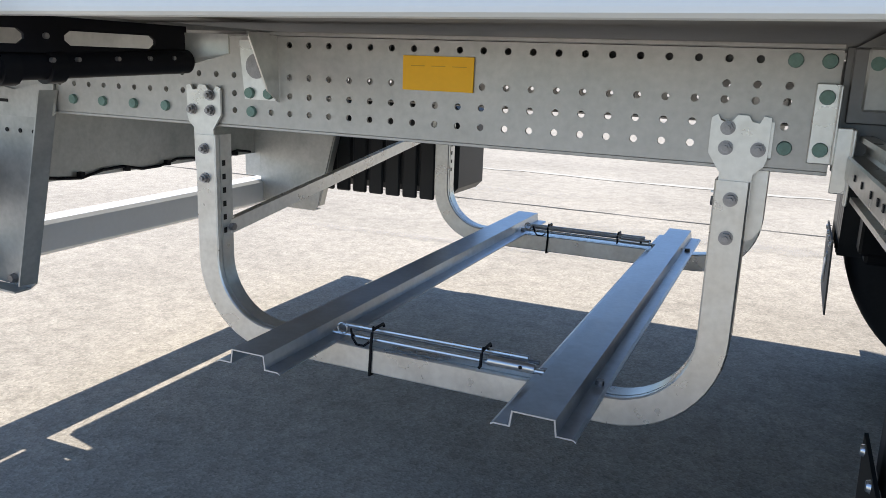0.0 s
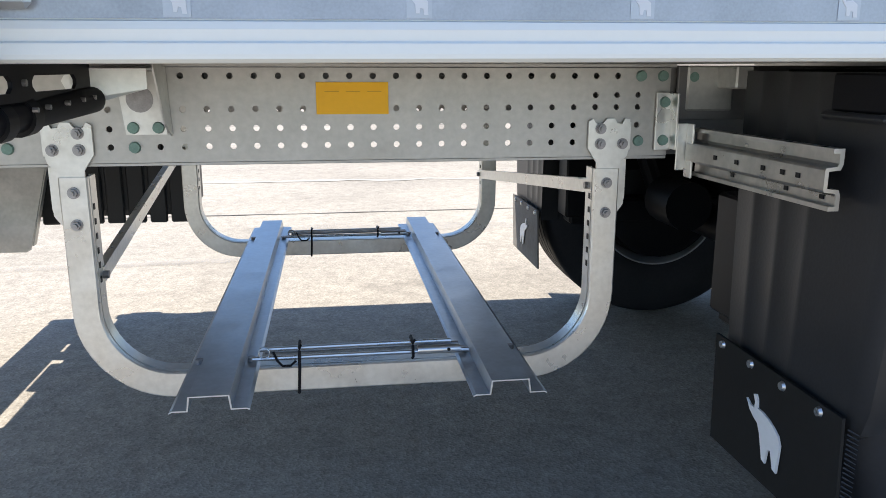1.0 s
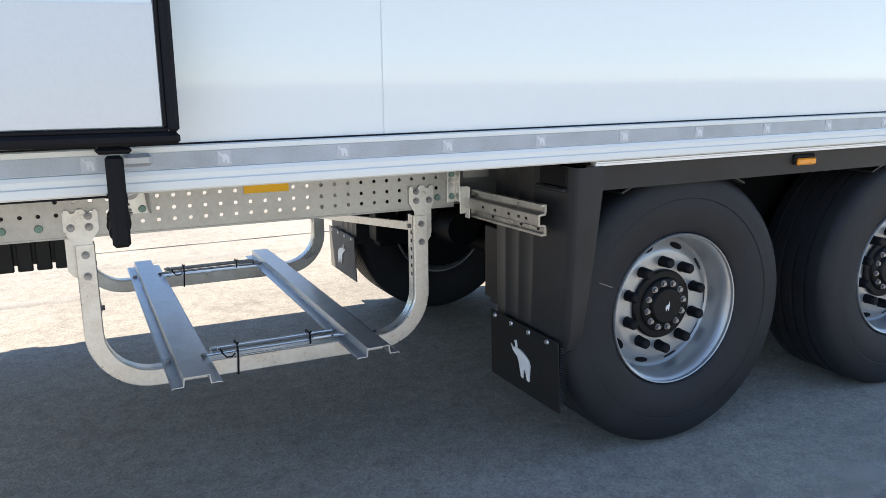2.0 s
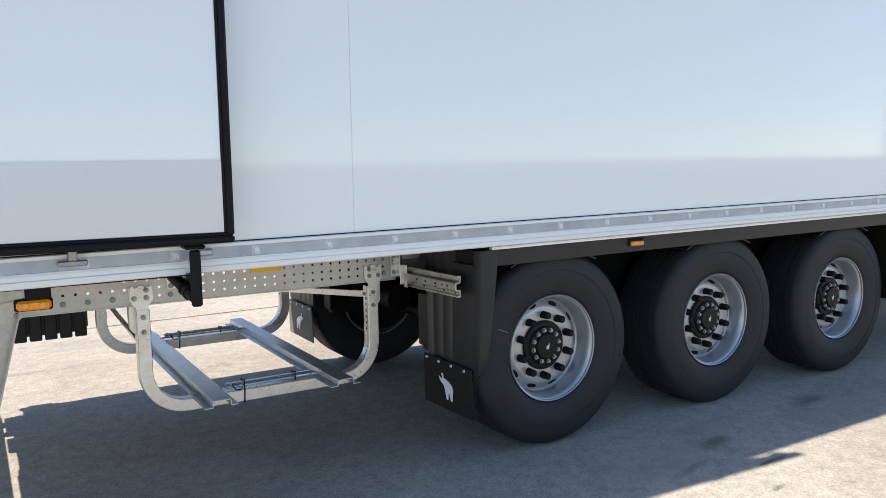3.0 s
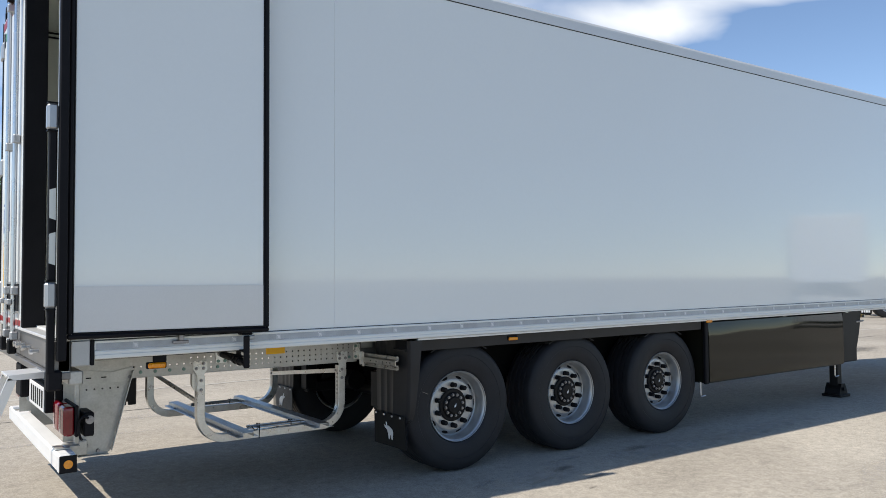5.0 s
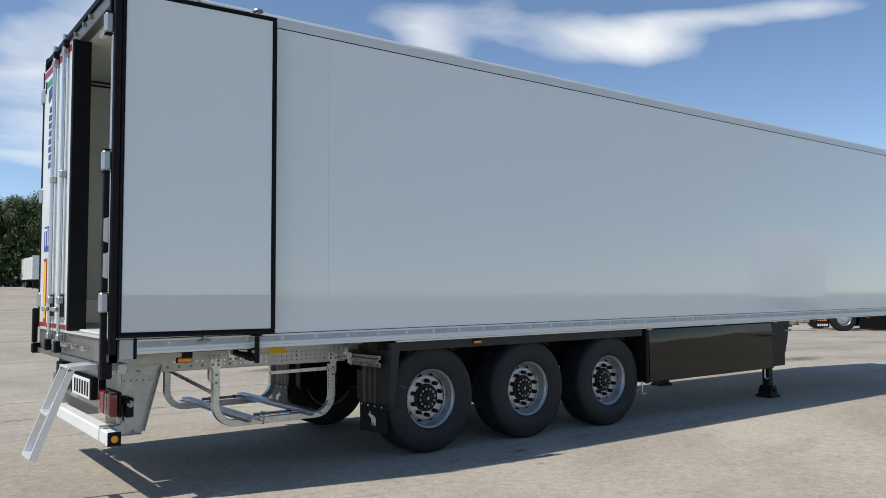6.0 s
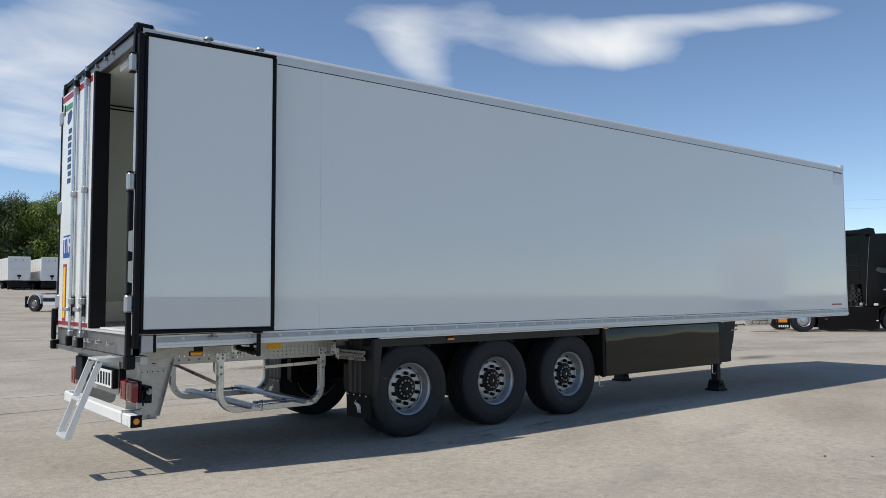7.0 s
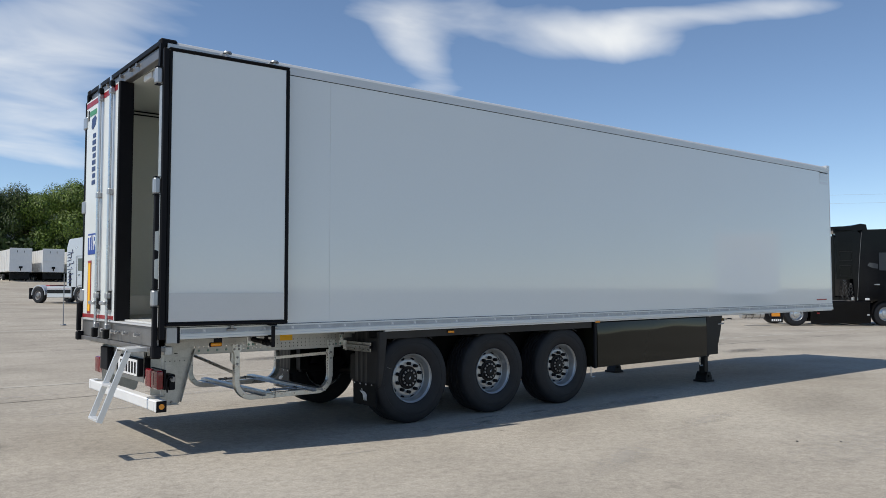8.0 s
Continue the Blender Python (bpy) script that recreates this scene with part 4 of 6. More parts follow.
def pallet_carrier():
    hoop(0.586, 1)
    hoop(1.925, 1)
    # two hat channels across the hoops
    for x in (1.282, 1.889):
        z, t = 0.466, 0.003
        out_ = [(-0.078, z - 0.035), (-0.078, z - 0.032), (-0.072, z - 0.029), (-0.044, z - 0.029), (-0.040, z), (0.040, z), (0.044, z - 0.029), (0.072, z - 0.029), (0.078, z - 0.032), (0.078, z - 0.035),
                (0.072, z - 0.032), (0.041, z - 0.032), (0.037, z - t), (-0.037, z - t), (-0.041, z - 0.032), (-0.072, z - 0.032)]
        bm = bmesh.new()
        slab(bm, [(x + a, 0.372, c) for a, c in out_], (0, 1.825, 0))
        bm.normal_update()
        ch = part("hat_channel", bm, GALV2, trailer, "blue-grey galvanised hat channel", smooth=False)
        for y in (0.63, 1.96):
            for a in (-0.058, 0.058):
                bm = rod(bmesh.new(), (x + a, y, z - 0.029), (x + a, y, z - 0.019), 0.009, n=8)
                part("bolt", bm, STEELBOLT, ch, "small clamp bolt")
    # lashing rods strapped on the hoops
    for y, web in ((0.605, 0.5835), (1.93, 1.9225)):
        bm = rod(bmesh.new(), (1.345, y - 0.005, 0.4520), (1.84, y - 0.005, 0.4520), 0.0055, n=10)
        bar = part("lashing_rod", bm, BRIGHT, trailer, "zinc-plated lashing rods strapped with cable ties")
        part("rod", rod(bmesh.new(), (1.36, y + 0.014, 0.4670), (1.80, y + 0.014, 0.4690), 0.0055, n=10), BRIGHT, bar)
        part("rod", rod(bmesh.new(), (1.37, y + 0.03, 0.4550), (1.82, y + 0.028, 0.4570), 0.0045, n=10), STEELBOLT, bar)
        bm = rod(bmesh.new(), (1.72, y - 0.004, 0.4550), (1.82, y - 0.004, 0.4550), 0.0105, n=14)
        part("sleeve", bm, BRIGHT, bar, "short zinc sleeve")
        part("sleeve_hole", rod(bmesh.new(), (1.792, y - 0.0145, 0.4570), (1.792, y - 0.016, 0.4570), 0.004, n=10), DARK, bar)
        ring = [(1.372 + 0.012 * math.cos(a), y - 0.012, 0.4670 + 0.012 * math.sin(a)) for a in [k * math.tau / 16 for k in range(16)]]
        part("split_ring", tube(bmesh.new(), ring, 0.002, closed=True), BRIGHT, bar, "bright split ring")
        loop = [(1.392, y - 0.01, 0.4690), (1.40, y - 0.016, 0.4500), (1.412, y - 0.018, 0.4370), (1.43, y - 0.018, 0.4370), (1.442, y - 0.014, 0.4470)]
        part("cable_tie", tube(bmesh.new(), loop, 0.0028), BLACK, bar, "black cable tie")
        for x in (1.45, 1.708):
            # the first tie goes round the whole hoop, the second round the rods alone
            low = 0.4410 if x > 1.6 else 0.372
            round_ = [(x, y + 0.038, 0.470), (x, y + 0.034, 0.4765), (x, y - 0.010, 0.4765), (x, y - 0.0165, 0.470), (x, web, 0.4345 if x < 1.6 else 0.445), (x - 0.003, web, low)]
            bm = tube(bmesh.new(), round_ + ([(x - 0.003, web + 0.03, low - 0.001)] if x < 1.6 else []), 0.0035)
            rod(bm, (x, y - 0.012, 0.4750), (x + 0.004, y - 0.018, 0.4850), 0.003, n=6)
            part("cable_tie", bm, BLACK, bar, "black cable tie")
    # diagonal struts
    for a, c in (((1.034, 0.635, 0.652), (0.985, 1.925, 0.797)), ((2.128, 0.635, 0.828), (2.115, 1.92, 0.685))):
        a, c = Vector(a), Vector(c)
        m = look(a, c)
        bm = bmesh.new()
        n = (c - a).length
        box(bm, -0.003, 0.003, -0.017, 0.017, -n, 0.0, m=m)
        box(bm, -0.016, -0.003, 0.014, 0.017, -n + 0.03, -0.03, m=m)
        st = part("strut", bm, ZINC, trailer, "flat galvanised diagonal strut", smooth=False)
        for p in (a, c):
            part("bolt", rod(bmesh.new(), p + Vector((-0.012, 0, 0)), p + Vector((0.012, 0, 0)), 0.009, n=6), STEELBOLT, st)


def wheel(x, y, side):
    """A wheel with its outer face towards -y before turning."""
    bm = bmesh.new()
    rim_out = [(0.285, -0.010), (0.2875, -0.006), (0.2875, 0.000), (0.284, 0.004), (0.276, 0.006), (0.268, 0.014), (0.264, 0.034), (0.258, 0.050), (0.257, 0.088), (0.254, 0.100), (0.246, 0.106), (0.234, 0.098), (0.216, 0.082), (0.20, 0.078), (0.14, 0.086), (0.10, 0.086), (0.10, 0.10), (0.20, 0.10), (0.228, 0.122), (0.262, 0.13), (0.268, 0.30), (0.288, 0.337), (0.294, 0.337), (0.290, 0.30), (0.284, 0.05), (0.287, 0.016), (0.281, 0.002), (0.281, -0.008)]
    spin(bm, rim_out, 56)
    w = part("wheel", bm, RIM, trailer, "silver-painted steel wheel")
    bm = bmesh.new()
    ty = [(0.286, 0.012), (0.289, 0.000), (0.300, -0.010), (0.318, -0.015), (0.35, -0.024), (0.40, -0.032), (0.418, -0.030), (0.421, -0.033), (0.455, -0.031), (0.486, -0.026), (0.501, -0.018), (0.510, -0.009), (0.517, 0.002), (0.521, 0.016)]
    for c in (0.07, 0.13, 0.19, 0.25):
        ty += [(0.523, c - 0.008), (0.511, c - 0.005), (0.511, c + 0.005), (0.523, c + 0.008)]
    ty += [(0.521, 0.30), (0.515, 0.312), (0.503, 0.324), (0.485, 0.334), (0.41, 0.348), (0.36, 0.343), (0.304, 0.328), (0.294, 0.320)]
    spin(bm, ty, 72)
    part("tyre", bm, TYRE, w, "black truck tyre with moulded rings")
    bm = bmesh.new()
    spin(bm, [(0.0, 0.040), (0.064, 0.041), (0.070, 0.046), (0.073, 0.056), (0.098, 0.058), (0.103, 0.062), (0.106, 0.070), (0.128, 0.071), (0.134, 0.076), (0.134, 0.10), (0.0, 0.10)], 48, closed=False)
    hub = part("hub", bm, DARK, w, "black wheel hub with round cap")
    bm = bmesh.new()
    slab(bm, [(0.65 * px, 0.0385, 0.65 * pz) for px, pz in ((-0.012, -0.030), (-0.003, -0.012), (0.006, -0.028), (0.014, 0.002), (0.012, 0.028), (0.006, 0.010), (-0.010, 0.004), (-0.016, -0.010))], (0, 0.002, 0))
    part("cap_mark", bm, WHITE, hub, "plain white mark", smooth=False)
    first = None
    for k in range(12):
        a = (k + 0.3) * math.tau / 12
        m = pose(0.0865 * math.cos(a), 0, 0.0865 * math.sin(a))
        if first is None:
            bm = rod(bmesh.new(), (0, 0.060, 0), (0, 0.053, 0), 0.0125, n=12)
            rod(bm, (0, 0.053, 0), (0, 0.044, 0), 0.0092, 0.0086, n=6)
            first = part("hub_bolt", bm, STEELBOLT, w, "bright hub bolt", smooth=False)
            first.matrix_local = m
        else:
            same("hub_bolt", first, m, w)
    hole = cap = None
    for k in range(10):
        a = (k + 0.5) * math.tau / 10
        m = pose(0.166 * math.cos(a), 0, 0.166 * math.sin(a))
        if cap is None:
            bm = bmesh.new()
            rod(bm, (0, 0.090, 0), (0, 0.078, 0), 0.023, 0.021, n=16)
            rod(bm, (0, 0.078, 0), (0, 0.036, 0), 0.0205, 0.0190, n=16)
            rod(bm, (0, 0.036, 0), (0, 0.030, 0), 0.0190, 0.0135, n=16)
            cap = part("nut_cap", bm, BLACK, w, "black plastic wheel nut cap")
            cap.matrix_local = m
            bm = bmesh.new()
            vs = [(0.0155 * math.cos(t), 0, 0.029 * math.sin(t)) for t in [j * math.tau / 14 for j in range(14)]]
            slab(bm, vs, (0, 0.004, 0))
            hole = part("hand_hole", bm, BLACK, w, "dark oval vent hole", smooth=False)
            hole.matrix_local = pose(0.229 * math.cos(a + 0.31), 0.0915, 0.229 * math.sin(a + 0.31)) @ Matrix.Rotation(-a - 0.31, 4, "Y") @ Matrix.Rotation(radians(41), 4, "Z")
        else:
            same("nut_cap", cap, m, w)
            same("hand_hole", hole, pose(0.229 * math.cos(a + 0.31), 0.0915, 0.229 * math.sin(a + 0.31)) @ Matrix.Rotation(-a - 0.31, 4, "Y") @ Matrix.Rotation(radians(41), 4, "Z"), w)
    # brake and inner side
    bm = bmesh.new()
    spin(bm, [(0.03, 0.15), (0.215, 0.16), (0.252, 0.20), (0.258, 0.335), (0.25, 0.37), (0.18, 0.40), (0.03, 0.40)], 32)
    part("brake", bm, DARK, w, "dark brake drum")
    w.matrix_local = pose(x, y, 0.5225, 0, 23 if side else 0, 180 if side else 0)
    return w


def running_gear():
    for x in (2.972, 4.256, 5.540):
        w = wheel(x, 0.112, 0)
        if x < 3:
            bm = bmesh.new()
            box(bm, -0.405, -0.345, -0.0335, -0.0300, -0.0016, 0.0016, m=Matrix.Rotation(radians(22), 4, "Y"))
            part("chalk_mark", bm, SILL, w, "thin pale mark on the tyre")
        wheel(x, WIDE - 0.112, 1)
        bm = rod(bmesh.new(), (x, 0.5, 0.5225), (x, WIDE - 0.5, 0.5225), 0.065, n=16)
        for y in (0.62, 1.98):
            rod(bm, (x + 0.28, y, 0.42), (x + 0.28, y, 0.78), 0.13, n=18)
            box(bm, x - 0.48, x + 0.35, y - 0.05, y + 0.05, 0.47, 0.57, b=0.01)
            box(bm, x - 0.50, x - 0.38, y - 0.06, y + 0.06, 0.5, 0.80, b=0.008)
            rod(bm, (x - 0.1, y - 0.12, 0.5), (x - 0.22, y - 0.1, 0.82), 0.035, n=10)
        rod(bm, (x - 0.15, 0.85, 0.6), (x - 0.15, 1.05, 0.6), 0.09, n=16)
        rod(bm, (x - 0.15, 1.55, 0.6), (x - 0.15, 1.75, 0.6), 0.09, n=16)
        part("axle", bm, DARK, trailer, "black axle with air springs")
        # plastic fenders over each tyre
        for y0, y1 in ((0.09, 0.47), (2.13, 2.51)):
            bm = bmesh.new()
            pts = [(x + 0.575 * math.cos(a), 0.5225 + 0.53 * math.sin(a)) for a in [radians(d) for d in range(60, 121, 10)]]
            inn = [(x + 0.568 * math.cos(a), 0.5225 + 0.523 * math.sin(a)) for a in [radians(d) for d in range(120, 59, -10)]]
            slab(bm, [(a, y0, c) for a, c in pts + inn], (0, y1 - y0, 0))
            part("fender", bm, PLASTIC, trailer, "black plastic wheel cover", smooth=False)
    # Added sheets: the deep shade behind the wheels is put into their black.
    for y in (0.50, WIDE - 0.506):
        part("inner_guard", lift(boxes((2.52, 6.08, y, y + 0.006, 0.66, 1.085), b=0.002)), SHADEBLACK, trailer, "added black sheet for the shade behind the wheels")
    # black fascia strip above the wheels
    bm = bmesh.new()
    profile_x(bm, [(0.045, 0.995), (0.040, 1.08), (0.045, 1.088), (0.10, 1.088), (0.10, 1.075), (0.063, 1.07), (0.063, 0.995)], 2.50, 6.085)
    fascia = part("fascia", lift(bm), PLASTIC, trailer, "black plastic strip above the wheels", smooth=False)
    # mudguard with flap, one on each side
    for f, s in ((lambda y: y, 1), (lambda y: WIDE - y, -1)):
        bm = bmesh.new()
        # front-facing panel with upright ribs, rounded into a tapering flank
        rows = []
        for z, inner, outer, flank in ((1.088, 0.500, -0.020, 0.108), (1.00, 0.500, -0.020, 0.100), (0.80, 0.495, -0.014, 0.082), (0.62, 0.490, -0.002, 0.066), (0.52, 0.486, 0.008, 0.056), (0.470, 0.482, 0.024, 0.044), (0.452, 0.478, 0.050, 0.030)):
            wide = inner - outer
            front = [(2.50, inner), (2.424, inner)]
            for k in range(3):
                a = inner - wide * (0.14 + 0.19 * k)
                front += [(2.424, a + 0.016), (2.4215, a + 0.007), (2.4215, a - 0.007), (2.424, a - 0.016)]
            front += [(2.420, outer + 0.05), (2.424, outer + 0.018), (2.432, outer + 0.005), (2.446, outer), (2.424 + flank, outer + 0.004)]
            rear = [(px + (0.006 if 1 < q < len(front) - 2 else 0.0), py + (-0.006 if q < 2 else 0.006 if q > len(front) - 4 else 0.0)) for q, (px, py) in enumerate(front)][::-1]
            rows.append([bm.verts.new((px, f(py), z)) for px, py in front + rear])
        for a, c in zip(rows, rows[1:]):
            for k in range(len(a)):
                bm.faces.new((a[k], a[(k + 1) % len(a)], c[(k + 1) % len(a)], c[k]))
        bm.faces.new(rows[0])
        bm.faces.new(rows[-1])
        guard = part("mudguard", bm, PLASTIC, trailer, "black ribbed plastic mudguard")
        # Flush black block: the shade of the top recess is put into its colour.
        part("guard_recess", boxes((2.4155, 2.424, *sorted((f(0.03), f(0.19))), 1.022, 1.086), b=0.003), BLACK, guard, "black block for the shade of a recess")
        part("guard_ledge", boxes((2.400, 2.424, *sorted((f(0.025), f(0.20))), 1.006, 1.021), b=0.006), PLASTIC, guard)
        bm = bmesh.new()
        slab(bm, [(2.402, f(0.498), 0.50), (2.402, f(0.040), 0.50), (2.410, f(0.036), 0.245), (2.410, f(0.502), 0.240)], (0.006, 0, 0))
        # The far flap takes the paler copy, with its sunlight painted in.
        part("flap", bm, DUSTRUBBER if s > 0 else LITFLAP, guard, "black rubber mud flap" if s > 0 else "grey rubber mud flap, sunlight in its colour", smooth=False)
        for y in (0.464, 0.343, 0.223, 0.104):
            bm = rod(bmesh.new(), (2.402, f(y), 0.484), (2.396, f(y), 0.484), 0.0105, 0.008, n=12)
            part("rivet", bm, BRIGHT, guard, "bright rivet")
        mark = [(0.318, 0.427), (0.309, 0.430), (0.302, 0.418), (0.300, 0.403), (0.280, 0.402), (0.258, 0.397), (0.236, 0.388), (0.219, 0.378), (0.209, 0.361), (0.214, 0.299), (0.227, 0.302), (0.240, 0.336), (0.250, 0.334), (0.256, 0.299), (0.268, 0.303), (0.284, 0.352), (0.295, 0.371), (0.312, 0.378), (0.328, 0.388), (0.344, 0.408), (0.330, 0.400), (0.312, 0.398), (0.310, 0.412)]
        bm = bmesh.new()
        slab(bm, [(2.4042, f(a), c) for a, c in mark], (-0.0045, 0, 0))
        part("flap_mark", bm, WHITE, guard, "plain white mark on the flap", smooth=False)
        bm = bmesh.new()
        for k in range(26):
            z = 0.255 + 0.009 * k
            rod(bm, (2.412, f(0.036), z), (2.425, f(0.022), z - 0.006), 0.002, 0.001, n=4)
        part("bristles", bm, PLASTIC, guard, "fringe of short spray bristles", smooth=False)
    # bracket that carries the mudguard
    bm = bmesh.new()
    o = [(2.372, 0.965), (2.352, 0.965), (2.352, 0.957), (2.364, 0.957), (2.364, 0.940), (2.361, 0.935), (2.342, 0.933), (2.340, 0.929), (2.340, 0.896), (2.342, 0.892), (2.361, 0.890), (2.364, 0.885), (2.364, 0.868), (2.352, 0.868), (2.352, 0.860), (2.372, 0.860), (2.372, 0.886), (2.368, 0.896), (2.347, 0.898), (2.347, 0.927), (2.368, 0.929), (2.372, 0.939)]
    slab(bm, [(a - 0.020, 0.55, c) for a, c in o], (0.024, -0.47, 0))
    arm = part("guard_bracket", bm, FOLDED, trailer, "galvanised slotted bracket arm", smooth=False)
    bm = boxes((2.262, 2.30, 0.588, 0.596, 0.912, 1.042), (2.296, 2.301, 0.555, 0.596, 0.915, 1.040), (2.30, 2.325, 0.555, 0.560, 0.87, 0.975), (2.322, 2.327, 0.525, 0.56, 0.855, 0.975), b=0.0015)
    part("bracket_plate", bm, ZINC, arm, "folded galvanised mounting plate")
    for z in (1.02, 0.935):
        part("bolt", rod(bmesh.new(), (2.28, 0.588, z), (2.28, 0.581, z), 0.0125, 0.011), TEAL, arm, "green-coated bolt head")
    for y in (0.43, 0.35, 0.26, 0.20, 0.155):
        q = 2.3195 + 0.024 * (0.55 - y) / 0.47
        part("slot", boxes((q - 0.001, q + 0.001, y - 0.012, y, 0.908, 0.917)), DARK, arm)
    for y in (0.40, 0.22, 0.12):
        q = -0.02 + 0.024 * (0.55 - y) / 0.47
        part("slot", boxes((2.3530 + q, 2.3640 + q, y - 0.012, y, 0.957, 0.9656)), DARK, arm)
        part("slot", boxes((2.3625 + q, 2.3645 + q, y - 0.012, y, 0.876, 0.884)), DARK, arm)
    bm = boxes((2.33, 2.44, 0.585, 0.60, 1.0, 1.10), (2.40, 2.44, 0.50, 0.60, 1.05, 1.10), b=0.004)
    part("gusset", bm, GALV, trailer, "torn-edged grey gusset")
    # side marker lamps
    for x, y, z in ((3.496, 0.035, 1.046), (6.16, 0.004, 1.082)):
        lamp = part("marker_lamp", boxes((x - 0.055, x + 0.055, y - 0.004, y + 0.009, z - 0.016 + rise_of(x), z + 0.022 + rise_of(x)), b=0.004), BLACK, trailer, "black marker lamp housing")
        part("lens", boxes((x - 0.048, x + 0.048, y - 0.018, y - 0.002, z - 0.018 + rise_of(x), z + 0.008 + rise_of(x)), b=0.005), AMBER, lamp, "amber side marker lens")
    lamp = part("marker_lamp", boxes((0.515, 0.60, 0.03, 0.05, 1.048, 1.10), (0.48, 0.605, 0.045, 0.075, 1.007, 1.05), b=0.006), BLACK, trailer, "black marker lamp housing")
    lens = part("lens", boxes((0.486, 0.599, 0.030, 0.052, 1.011, 1.046), b=0.009), AMBER, lamp, "amber side marker lens")
    for x in (0.514, 0.571):
        part("lens_cell", rod(bmesh.new(), (x, 0.0298, 1.0285), (x, 0.026, 1.0285), 0.0125, 0.010, n=16), AMBER, lens)


def side_box():
    x0, x1, z0 = 6.115, 8.92, 0.425
    bm = lift(boxes((x0 + 0.03, x1, 0.03, 0.62, z0, 1.075), b=0.012))
    b = part("pallet_box", bm, BOXPAINT, trailer, "glossy dark olive side locker")
    # pressed front sheet: it leans back a little towards its top and is not quite flat
    bm = bmesh.new()
    nx, nz = 60, 24
    rows = []
    for i in range(nx + 1):
        x = x0 + 0.06 + (x1 - x0 - 0.09) * i / nx
        col = []
        for j in range(nz + 1):
            z = z0 + 0.015 + (1.062 - z0 - 0.015) * j / nz
            lean = max(0.0, z - 0.86 + 0.022 * math.sin(x * 2.1 + 0.4) + 0.012 * math.sin(x * 5.3))
            y = 0.010 + 0.30 * lean ** 2 + 0.0006 * math.sin(x * 3.7 + z * 2.0)
            col.append(bm.verts.new((x, y, z)))
        rows.append(col)
    for i in range(nx):
        for j in range(nz):
            bm.faces.new((rows[i][j], rows[i + 1][j], rows[i + 1][j + 1], rows[i][j + 1]))
    rim_ = bmesh.ops.extrude_face_region(bm, geom=bm.faces[:])
    for v in rim_["geom"]:
        if isinstance(v, bmesh.types.BMVert):
            v.co.y = 0.0292
    part("locker_door", lift(bm), BOXPAINT, b, "glossy pressed locker front")
    part("locker_edge", lift(boxes((x0, x0 + 0.055, 0.012, 0.05, z0 - 0.005, 1.085), b=0.008)), BLACK, b, "black locker edge")
    part("locker_edge", lift(boxes((x1 + 0.006, x1 + 0.34, 0.035, 0.06, z0 + 0.02, 1.085), b=0.008)), DARK, b, "dark end panel")
    part("top_trim", lift(boxes((x0, x1 + 0.34, 0.02, 0.06, 1.076, 1.098))), DARK, b)
    for x in (x0 - 0.03, x1 - 0.16):
        bm = tube(bmesh.new(), [(x, 0.06, 0.47), (x, 0.06, 0.335), (x + 0.015, 0.06, 0.32), (x + 0.08, 0.06, 0.325)], 0.008)
        part("stop_hook", bm, BRIGHT, trailer, "bent bright hook below the locker")
    # landing legs
    for y in (0.34, WIDE - 0.34):
        bm = boxes((9.22, 9.36, y - 0.07, y + 0.07, 0.42, 1.1), (9.235, 9.345, y - 0.055, y + 0.055, 0.12, 0.45), b=0.008)
        leg = part("landing_leg", bm, DARK, trailer, "black landing leg")
        bm = bmesh.new()
        slab(bm, [(9.19, y - 0.10, 0.03), (9.21, y - 0.10, 0.10), (9.25, y - 0.10, 0.17), (9.33, y - 0.10, 0.17), (9.37, y - 0.10, 0.10), (9.39, y - 0.10, 0.03)], (0, 0.20, 0))
        box(bm, 9.165, 9.415, y - 0.125, y + 0.125, 0.0, 0.035, b=0.006)
        rod(bm, (9.29, y - 0.12, 0.10), (9.29, y + 0.12, 0.10), 0.022)
        part("foot", bm, DARK, leg, "black tilting foot", smooth=False)
        bm = bmesh.new()
        slab(bm, [(9.37, y - 0.05, 1.1), (9.46, y - 0.05, 1.1), (9.42, y - 0.05, 0.70), (9.37, y - 0.05, 0.66)], (0, 0.01, 0))
        part("gusset_plate", bm, DARK, leg, "dark gusset plate", smooth=False)
    bm = bmesh.new()
    slab(bm, [(9.27, 0.05, 1.13), (9.42, 0.05, 1.13), (9.36, 0.05, 0.86), (9.29, 0.05, 0.66), (9.27, 0.05, 0.66)], (0, 0.008, 0))
    part("gusset_plate", bm, DARK, trailer, "dark tapered plate beside the locker", smooth=False)
    part("crank", tube(bmesh.new(), [(9.30, 0.26, 0.98), (9.30, 0.05, 0.98), (9.38, 0.04, 0.985), (9.44, 0.04, 0.99)], 0.012), STEELBOLT, trailer, "landing gear crank")
    bm = boxes((9.40, 9.66, 0.25, 0.50, 0.97, 1.09), (9.66, 9.78, 0.30, 0.44, 1.0, 1.06), b=0.01)
    part("air_fitting", boxes((9.40, 9.50, 0.06, 0.12, 1.03, 1.075), (9.50, 9.56, 0.07, 0.11, 1.04, 1.065), b=0.006), BRASS, trailer, "small brass air fitting")
    part("air_fitting", rod(bmesh.new(), (9.45, 0.05, 1.05), (9.45, 0.02, 1.05), 0.018, n=10), BRIGHT, trailer)
    part("air_pipe", tube(bmesh.new(), [(9.56, 0.09, 1.052), (9.70, 0.10, 1.065), (9.85, 0.14, 1.05), (9.95, 0.22, 1.06)], 0.008), BLACK, trailer)
    part("valve_block", bm, DARK, trailer, "dark valve block")


